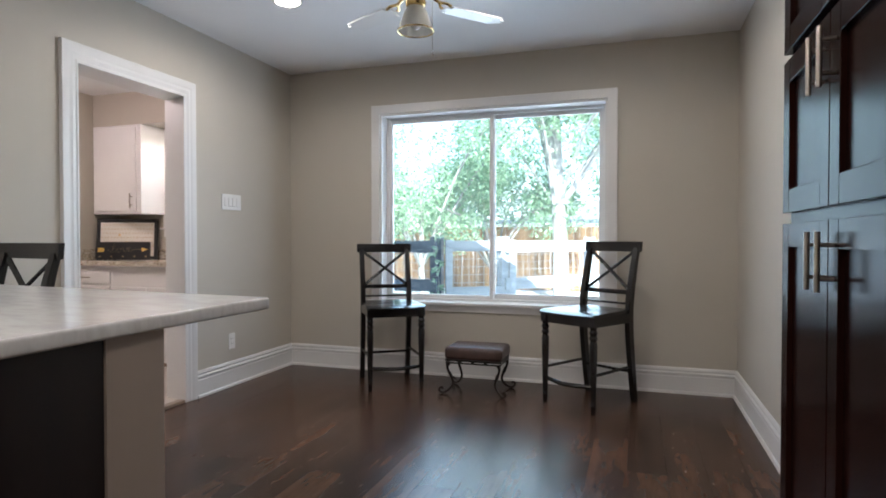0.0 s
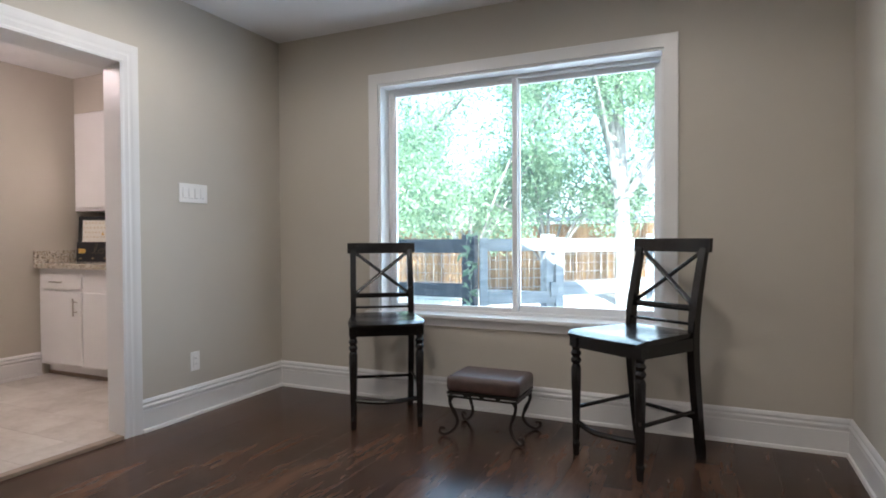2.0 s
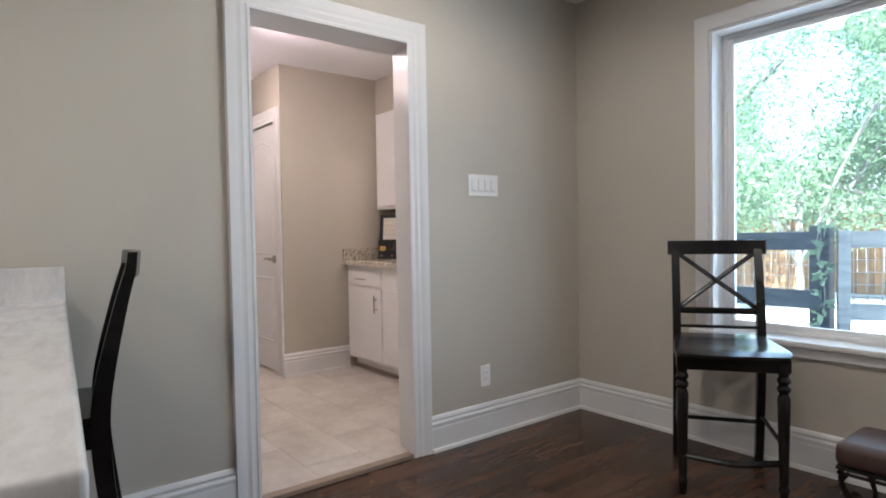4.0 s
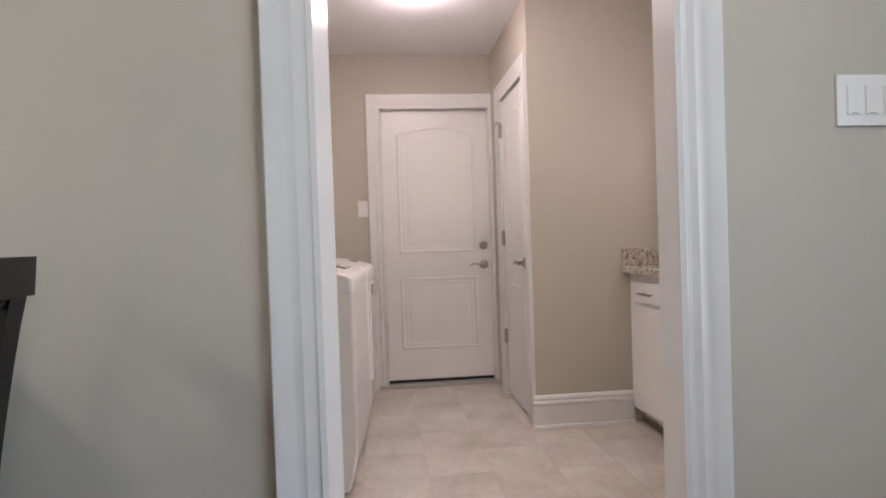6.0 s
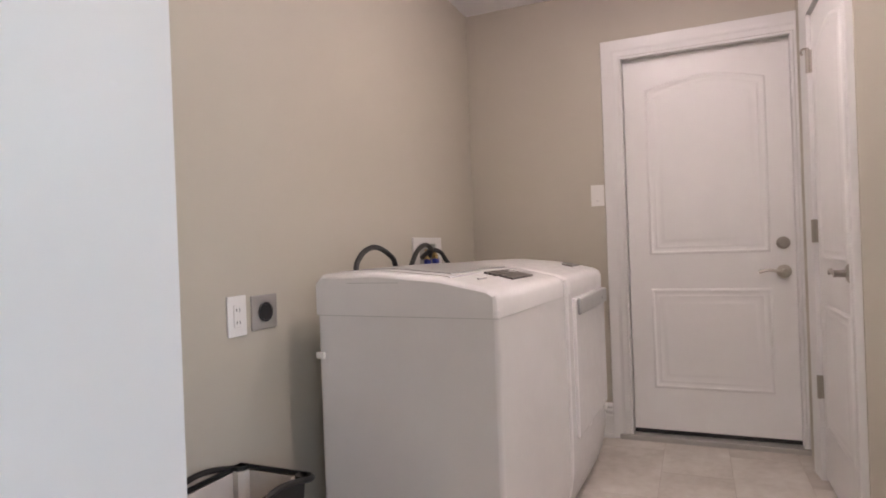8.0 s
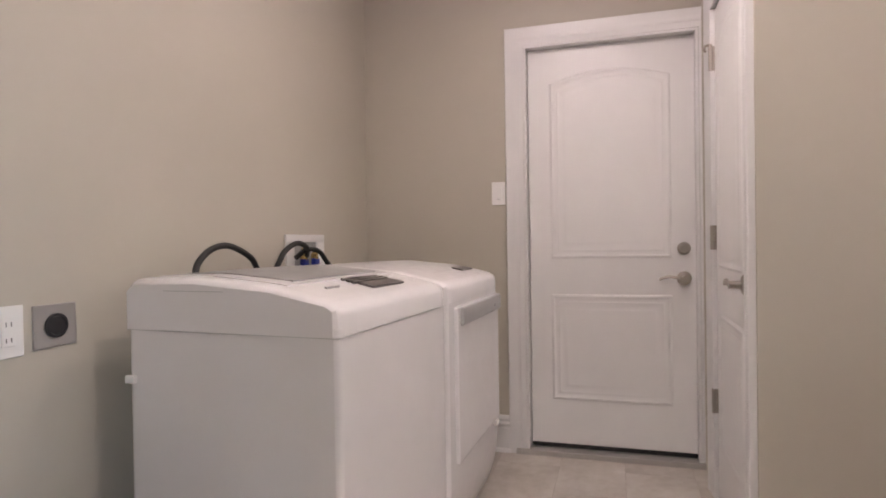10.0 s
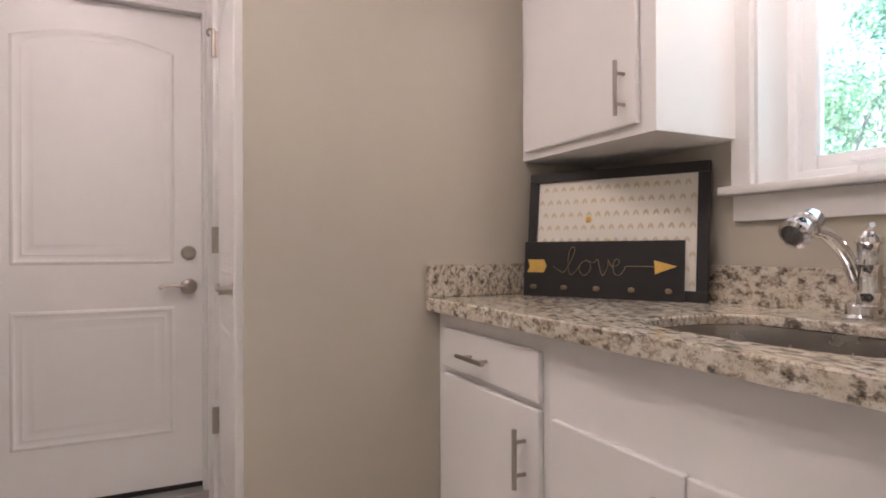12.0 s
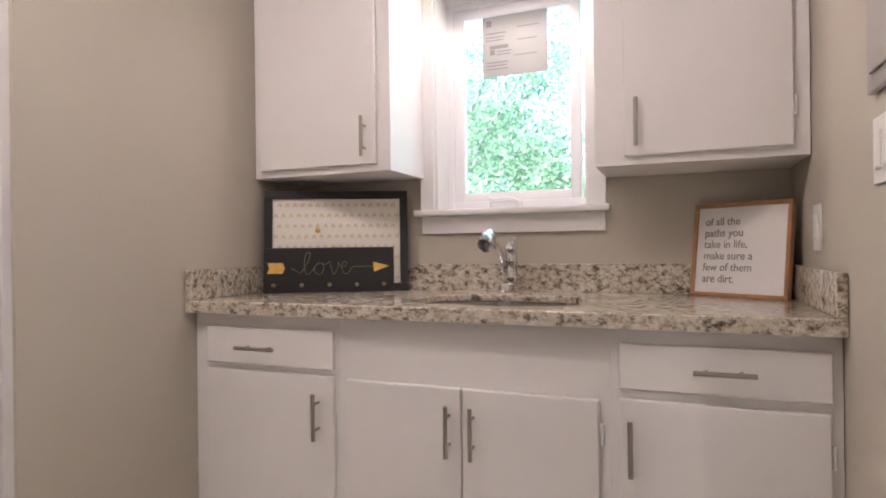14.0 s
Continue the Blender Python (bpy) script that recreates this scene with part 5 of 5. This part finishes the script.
part("catch", box(-0.675, -0.63, DD - 0.012, DD + 0.010, 0.285, 0.31, 0.006), M_PLASTIC, dr_)

# water box and hoses behind the washer
wb = thing("washer_outlet_box", pose(-5.10, LY0, 1.043), "white recessed washer supply box with blue valves", "outlet box")
bm = box(-0.165, 0.165, 0.001, 0.012, 0.055, 0.088, 0.003)
box(-0.165, 0.165, 0.001, 0.012, -0.12, -0.09, 0.003, bm=bm)
box(-0.165, -0.10, 0.0013, 0.0117, -0.09, 0.055, 0.003, bm=bm)
box(0.10, 0.165, 0.0013, 0.0117, -0.09, 0.055, 0.003, bm=bm)
part("box_frame", bm, M_PLASTIC, wb)
part("box_back", box(-0.10, 0.10, 0.0012, 0.003, -0.09, 0.055), M_GREYPL, wb)
for x in (-0.045, 0.05):
    v = part("valve", lathe([(0.012, -0.01), (0.016, 0), (0.016, 0.022), (0.010, 0.028), (0.010, 0.05)], 12, m=pose(x, 0.025, -0.02)), M_BRASS, wb)
    part("valve_handle", box(x - 0.022, x + 0.022, 0.018, 0.040, -0.045, -0.018, 0.005), M_BLUE, v, "blue plastic valve handle")


def hose(label, pts):
    h = part("water_hose", tube(spline(pts, 10), 0.0105, 10), M_RUBBER, None)
    return tagged(h, label, "hose", "washer hoses")


hose("black rubber water hose looping down behind the washer", [(-5.05, 1.79, 1.04), (-4.98, 1.83, 1.075), (-4.86, 1.85, 1.092), (-4.74, 1.86, 1.045), (-4.68, 1.87, 0.93), (-4.66, 2.03, 0.78)])
hose("black rubber water hose on the supply box", [(-4.97, 1.78, 1.03), (-5.00, 1.82, 1.066), (-5.07, 1.84, 1.055), (-5.11, 1.87, 0.99), (-5.09, 2.05, 0.80)])
hose("black rubber drain hose arching behind the washer", [(-4.69, 2.03, 0.78), (-4.65, 1.84, 0.97), (-4.57, 1.84, 1.045), (-4.44, 1.84, 1.088), (-4.33, 1.84, 1.060), (-4.27, 1.86, 0.98), (-4.25, 2.0, 0.80)])
wall_plate("dryer_outlet", "grey metal dryer outlet plate with round black socket", "outlet", pose(-3.890, LY0, 0.900, 0, 0, 180), 0.115, 0.105, "none", material=M_ALU)
rd = thing("dryer_socket", pose(-3.890, LY0 + 0.006, 0.900), "round black dryer power socket", "outlet")
part("socket", lathe([(0.030, 0), (0.030, 0.006), (0.024, 0.007), (0.022, 0.004)], 24, m=pose(0, 0, 0, -90)), M_DARKPL, rd)
wall_plate("wall_outlet", "white double wall outlet beside the dryer outlet", "outlet", pose(-3.772, LY0, 0.900, 0, 0, 180), 0.075, 0.118, "outlet")

# fabric hamper with a pale liner
hp = thing("laundry_basket", pose(-3.575, 1.915, 0), "black laundry basket with a pale cloth liner", "laundry basket")
def tub(w0, d0, w1, d1, h, z0=0.0):
    b = bmesh.new()
    lo = [(-w0, -d0), (w0, -d0), (w0, d0), (-w0, d0)]
    hi = [(-w1, -d1), (w1, -d1), (w1, d1), (-w1, d1)]
    A = [b.verts.new((x, y, z0)) for x, y in lo]
    B = [b.verts.new((x, y, h)) for x, y in hi]
    C = [b.verts.new((x * 0.95, y * 0.95, h)) for x, y in hi]
    D = [b.verts.new((x * 0.93, y * 0.93, z0 + 0.01)) for x, y in lo]
    for p, q in ((A, B), (B, C), (C, D)):
        for k in range(4):
            b.faces.new((p[k], p[(k + 1) % 4], q[(k + 1) % 4], q[k]))
    b.faces.new(A[::-1])
    b.faces.new(D)
    bmesh.ops.bevel(b, geom=[e for e in b.edges if abs((e.verts[0].co - e.verts[1].co).normalized().z) > 0.7], offset=0.03, segments=3, affect="EDGES")
    return b
part("tub", tub(0.11, 0.095, 0.145, 0.12, 0.50), M_RUBBER, hp, "black fabric tub")
M_CLOTH = plain("liner_cloth", (0.62, 0.57, 0.52), 0.9, vary=0.06, scale=10, grain=400, relief=0.5)
part("liner", tub(0.10, 0.085, 0.136, 0.111, 0.49, 0.02), M_CLOTH, hp, "pale cloth liner")
rim = [(-0.145, -0.12), (0, -0.13), (0.145, -0.12), (0.152, 0), (0.145, 0.12), (0, 0.13), (-0.145, 0.12), (-0.152, 0), (-0.145, -0.12)]
part("rim", tube(spline([(x, y, 0.50 + 0.015 * math.cos(3 * x / 0.16)) for x, y in rim], 6), 0.008, 8), M_RUBBER, hp)
for k in range(5):
    part("print_bar", box(-0.09 + 0.038 * k, -0.065 + 0.038 * k, 0.1075, 0.1095, 0.33, 0.38), M_PAPER, hp, smooth=False)

# ---- yard seen through the windows ----
M_GROUND = plain("pale_concrete", (0.56, 0.55, 0.53), 0.85, vary=0.12, scale=0.8, grain=30, relief=0.4)
M_BARK = plain("pale_bark", (0.21, 0.20, 0.19), 0.85, vary=0.3, scale=6, grain=30, relief=0.8)
M_ROOF = plain("grey_shingles", (0.16, 0.17, 0.18), 0.85, vary=0.15, scale=4, relief=0.4)
M_SIDING = plain("white_siding", (0.72, 0.72, 0.70), 0.6, vary=0.05, relief=0.1)
M_WIRE = plain("galvanised_wire", (0.35, 0.37, 0.38), 0.4, metal=0.8, vary=0.1, relief=0.0)


def leaf_material(name, a, b):
    m, nt, bs = shader(name)
    geo = nt.nodes.new("ShaderNodeNewGeometry")
    nt.links.new(ramp(nt, geo.outputs["Random Per Island"], [(0.0, a), (1.0, b)]), bs.inputs["Base Color"])
    bs.inputs["Roughness"].default_value = 0.5
    tl, mx = nt.nodes.new("ShaderNodeBsdfTranslucent"), nt.nodes.new("ShaderNodeMixShader")
    nt.links.new(ramp(nt, geo.outputs["Random Per Island"], [(0.0, [1.6 * c for c in a]), (1.0, [1.6 * c for c in b])]), tl.inputs[0])
    mx.inputs[0].default_value = 0.4
    out = nt.nodes["Material Output"]
    nt.links.new(bs.outputs[0], mx.inputs[1])
    nt.links.new(tl.outputs[0], mx.inputs[2])
    nt.links.new(mx.outputs[0], out.inputs[0])
    return m


M_LEAF = leaf_material("tree_leaves", (0.08, 0.15, 0.09), (0.25, 0.35, 0.22))
GZ = -0.25
setting("ground", box(-80, 80, -60, 120, GZ - 0.2, GZ), M_GROUND, "sunlit pale concrete and dry ground", "ground")


def leaf_cloud(clumps, count, size, seed):
    """Many small folded leaves scattered in uneven clumps (x, y, z, radius)."""
    rng = np.random.default_rng(seed)
    verts, faces = [], []
    weights = np.array([c[3] ** 2 for c in clumps])
    for i in rng.choice(len(clumps), count, p=weights / weights.sum()):
        x, y, z, r = clumps[i]
        d = rng.normal(size=3)
        d /= np.linalg.norm(d)
        c = np.array((x, y, z)) + d * r * rng.uniform(0.45, 1.0) * np.array((1, 1, 0.75))
        u = rng.normal(size=3)
        u /= np.linalg.norm(u)
        v = np.cross(u, rng.normal(size=3))
        v /= np.linalg.norm(v)
        s = size * rng.uniform(0.6, 1.3)
        n = len(verts)
        verts += [tuple(c - u * s), tuple(c + v * s * 0.45 + u * s * 0.1), tuple(c + u * s), tuple(c - v * s * 0.45 + u * s * 0.1)]
        faces.append((n, n + 1, n + 2, n + 3))
    me = bpy.data.meshes.new("crown")
    me.from_pydata(verts, [], faces)
    me.materials.append(M_LEAF)
    return me


def tree(label, x, y, trunk, spread, base, height, count, size, seed, lean=0.0, limbs=5, stems=(), limb_r=0.42, clump=0.25, back=0.0):
    rng = random.Random(seed)
    t = thing("tree", pose(x, y, GZ), label, "tree", "yard trees")
    fork = Vector((lean * 0.6, 0, base))
    bm = tube(spline([(0, 0, 0), (lean * 0.2, 0.05, base * 0.5), fork, (lean * 1.4, 0.1, height * 0.75)], 6), trunk, 12)
    for v in bm.verts:
        k = max(0.25, 1 - v.co.z / height * 0.85)
        ax = lean * v.co.z / max(base, 0.1) * 0.6
        v.co.x, v.co.y = ax + (v.co.x - ax) * k, v.co.y * k
    clumps = []
    for i in range(limbs):
        a = 2 * math.pi * i / limbs + rng.uniform(-0.4, 0.4)
        tip = fork + Vector((math.cos(a) * spread * rng.uniform(0.6, 1), math.sin(a) * spread * rng.uniform(0.5, 1), (height - base) * rng.uniform(0.25, 0.85)))
        mid = (fork + tip) / 2 + Vector((0, 0, 0.3))
        tube(spline([fork - Vector((0, 0, 0.2)), mid, tip], 6), trunk * limb_r, 8, bm=bm)
        for k in range(7):
            q = mid.lerp(tip, rng.uniform(0.2, 1.3))
            clumps.append((q.x + rng.uniform(-0.6, 0.6), q.y + back + rng.uniform(-0.5, 0.5), q.z + rng.uniform(-0.5, 0.6), rng.uniform(0.45, 1.0) * spread * clump))
    for pts, r in stems:
        stem = tube(spline(pts, 6), r, 10)
        for v in stem.verts:
            ax = Vector(pts[0]).lerp(Vector(pts[-1]), min(1, max(0, (v.co.z - pts[0][2]) / (pts[-1][2] - pts[0][2]))))
            k = 1 - 0.5 * min(1, max(0, (v.co.z - pts[0][2]) / (pts[-1][2] - pts[0][2])))
            v.co.x, v.co.y = ax.x + (v.co.x - ax.x) * k, ax.y + (v.co.y - ax.y) * k
        join_into(bm, stem)
        for k in range(4):
            q = Vector(pts[-2]).lerp(Vector(pts[-1]), 0.3 + 0.25 * k)
            clumps.append((q.x + rng.uniform(-0.4, 0.4), q.y + back * 0.6, q.z, 0.5))
    part("trunk", bm, M_BARK, t, "pale forked trunk")
    cr = new("crown", leaf_cloud(clumps, count, size, seed))
    cr.parent = t
    cr["label"] = "loose crown of small bright green leaves"


tree("tall tree with a pale leaning trunk and loose green crown", -1.30, 13.0, 0.19, 3.3, 2.2, 7.0, 20000, 0.052, 3, lean=-0.12, limbs=6, limb_r=0.16, back=1.0, clump=0.31,
     stems=[([(-0.05, 0, 2.1), (-0.20, 0, 3.0), (-0.38, 0, 3.9), (-0.8, 0.1, 5.8)], 0.17), ([(-0.03, 0, 2.1), (0.40, 0, 2.65), (0.90, 0, 3.45), (1.20, 0, 4.6)], 0.08)])
tree("bushy green tree with several thin stems", -4.4, 12.6, 0.07, 2.7, 0.9, 4.7, 30000, 0.046, 5, limbs=9, clump=0.32)
tree("green tree behind the cedar fence", -9.5, 17.0, 0.2, 3.4, 2.0, 7.0, 13000, 0.068, 8, limbs=7, clump=0.30)
tree("green tree behind the cedar fence", 1.6, 16.6, 0.2, 3.4, 1.8, 7.0, 18000, 0.068, 11, limbs=9, clump=0.30)
tree("low dense green tree in front of the cedar fence", -3.1, 14.0, 0.06, 2.3, 0.8, 3.7, 21000, 0.046, 21, limbs=10, clump=0.33)
tree("leafy tree outside the laundry window", -7.6, 12.0, 0.06, 3.0, 0.5, 5.2, 15000, 0.046, 14, limbs=11, clump=0.22)
tree("leafy tree beyond the laundry window", -9.0, 12.6, 0.07, 2.8, 0.8, 6.0, 10000, 0.052, 17, limbs=10, clump=0.22)

# board fence coloured dark for shade; mesh gate and fence beyond coloured pale for sun
def board_fence(p, q, posts, rails, label, post_w=0.15, material=None):
    material = material or M_GREYWOOD
    p, q = Vector((*p, GZ)), Vector((*q, GZ))
    ang = math.degrees(math.atan2(q.y - p.y, q.x - p.x))
    L = (q - p).length
    f = thing("board_fence", pose(*p, 0, 0, ang), label, "fence", "yard fences")
    for k in range(posts):
        x = L * k / (posts - 1)
        part("post", box(x - post_w / 2, x + post_w / 2, -0.06, 0.06, -0.05, 1.38, 0.006), material, f)
    for z in rails:
        part("rail", box(-0.02, L + 0.02, -0.095, -0.061, z, z + 0.15, 0.004), material, f)
    for k in range(int(L / 0.1)):
        part("mesh_wire", cyl((0.1 * k, 0.065, 0.05), (0.1 * k, 0.065, 1.32), 0.0025, seg=4), M_WIRE, f)
    for k in range(13):
        part("mesh_wire", cyl((0, 0.068, 0.05 + 0.1 * k), (L, 0.068, 0.05 + 0.1 * k), 0.0025, seg=4), M_WIRE, f)
    return f


board_fence((-7.6, 7.0), (-2.13, 7.0), 4, (0.18, 0.70, 1.18), "board fence with wire mesh, coloured dark for shade")
board_fence((-1.40, 7.5), (3.6, 13.5), 6, (0.18, 0.70, 1.18), "grey board fence with wire mesh, coloured pale for full sun", 0.12, M_PALEWOOD)
gate = thing("yard_gate", pose(-2.02, 7.0, GZ, 0, 0, 35), "yard gate standing ajar with wire mesh, coloured pale for sun", "gate")
for x in (0.0, 0.86):
    part("stile", box(x, x + 0.09, -0.02, 0.02, 0.06, 1.34, 0.004), M_PALEWOOD, gate)
for z in (0.08, 0.62, 1.20):
    part("rail", box(0.09, 0.86, -0.018, 0.018, z, z + 0.13, 0.004), M_PALEWOOD, gate)
for k in range(8):
    part("mesh_wire", cyl((0.12 + 0.1 * k, 0.022, 0.08), (0.12 + 0.1 * k, 0.022, 1.32), 0.003, seg=4), M_WIRE, gate)
for k in range(12):
    part("mesh_wire", cyl((0.05, 0.025, 0.1 + 0.1 * k), (0.9, 0.025, 0.1 + 0.1 * k), 0.003, seg=4), M_WIRE, gate)
vine = thing("climbing_vine", pose(-2.10, 6.90, GZ), "thin climbing vine with pale leaves on the dark post", "vine")
part("stem", tube(spline([(0.02, 0, 0.0), (-0.04, -0.01, 0.4), (0.03, -0.01, 0.8), (-0.03, -0.01, 1.2), (0.0, 0, 1.4)], 6), 0.005, 6), M_BARK, vine)
cr = new("leaves", leaf_cloud([(-0.05 + 0.05 * (k % 3), -0.03, 0.25 + 0.1 * k, 0.07) for k in range(12)], 70, 0.045, 21))
cr.parent = vine

# cedar fence
cf = thing("cedar_fence", pose(-16, 15.2, GZ), "weathered orange cedar privacy fence with upright boards", "fence", "yard fences")
base = None
for k in range(190):
    if base is None:
        base = part("board", box(0, 0.140, 0, 0.018, 0.02, 1.66, 0.004, 1), M_CEDAR, cf, smooth=False)
        continue
    o = new("board", base.data)
    o.parent, o.location = cf, (0.146 * k, 0.004 * (k % 2), 0.012 * ((k * 7) % 5) / 5)
for z in (0.35, 1.30):
    part("fence_rail", box(0, 27.8, 0.024, 0.06, z, z + 0.09), M_CEDAR, cf)

# neighbouring house beyond the fence
hs = thing("neighbour_house", pose(-6.5, 24, GZ), "low white neighbouring house with a grey roof", "house")
part("wall", box(0, 16, 0, 7, 0, 2.08), M_SIDING, hs)
b = bmesh.new()
v = [b.verts.new(p) for p in ((-0.6, -0.7, 2.09), (16.6, -0.7, 2.09), (16.6, 7.7, 2.09), (-0.6, 7.7, 2.09), (-0.6, 3.5, 3.7), (16.6, 3.5, 3.7))]
for f in ((0, 1, 5, 4), (2, 3, 4, 5), (0, 4, 3), (1, 2, 5), (0, 3, 2, 1)):
    b.faces.new([v[i] for i in f])
part("roof", b, M_ROOF, hs, "low grey shingle roof", smooth=False)
part("gutter", box(-0.6, 16.6, -0.82, -0.705, 1.97, 2.12, 0.01), M_GREYWOOD, hs, "dark gutter along the eave")
for k in range(4):
    w = part("window", box(1.6 + 3.8 * k, 2.8 + 3.8 * k, -0.03, 0.02, 0.85, 1.85, 0.01), M_VINYL, hs)
    part("pane", box(1.68 + 3.8 * k, 2.72 + 3.8 * k, -0.036, -0.031, 0.93, 1.77), M_DARKPL, w)

# ---- floor pieces ----
fl = setting("floor", box(KX0, KX1, KY0, KY1, -0.12, KF - 0.006), M_GAP, "dark brown wood-look plank floor", "floor")
PW, PL = 0.180, 1.22


def piece(name, cache, lx, ly, h, material, parent, x, y, z, turn=0):
    key = (round(lx, 3), round(ly, 3))
    if key not in cache:
        me = part(name, box(-lx / 2, lx / 2, -ly / 2, ly / 2, -h, 0, 0.0006, 1), material, None, smooth=False)
        cache[key] = me.data
        me.parent, me.location = parent, (x, y, z)
        return me
    o = new(name, cache[key])
    o.parent, o.location = parent, (x, y, z)
    return o


planks = {}
row, x = 0, KX0
rng = random.Random(4)
while x < KX1 - 0.005:
    w = min(PW, KX1 - x)
    y = KY0 - (row * 0.41 + 0.07 * (row % 3)) % PL
    while y < KY1:
        a, b = max(y, KY0), min(y + PL, KY1)
        if b - a > 0.02:
            piece("plank", planks, w - 0.0005, round(b - a, 2) - 0.0005, 0.006, M_PLANK, fl, x + w / 2, (a + b) / 2, KF)
        y += PL
    x += PW
    row += 1

ft = setting("floor_laundry", box(LX0 - 0.1, KX0 - 0.012, LY0, LY1, -0.12, -0.0015), M_GROUT, "beige stone-look tile floor", "floor")
tiles = {}
TX, TY = 0.605, 0.302
row, y = 0, LY0 - 0.16
while y < CY + 1.2:
    x = LX0 - 0.15 - (0.3025 if row % 2 else 0.0)
    while x < KX0 - 0.012:
        a, b = max(x, LX0), min(x + TX, KX0 - 0.02 if DY0 < y + 0.1 < DY1 else LX1)
        c, d = max(y, LY0), min(y + TY, 4.12)
        if b - a > 0.03 and d - c > 0.03:
            piece("tile", tiles, b - a - 0.002, d - c - 0.002, 0.006, M_TILE, ft, (a + b) / 2, (c + d) / 2, 0.0)
        x += TX
    y += TY
    row += 1
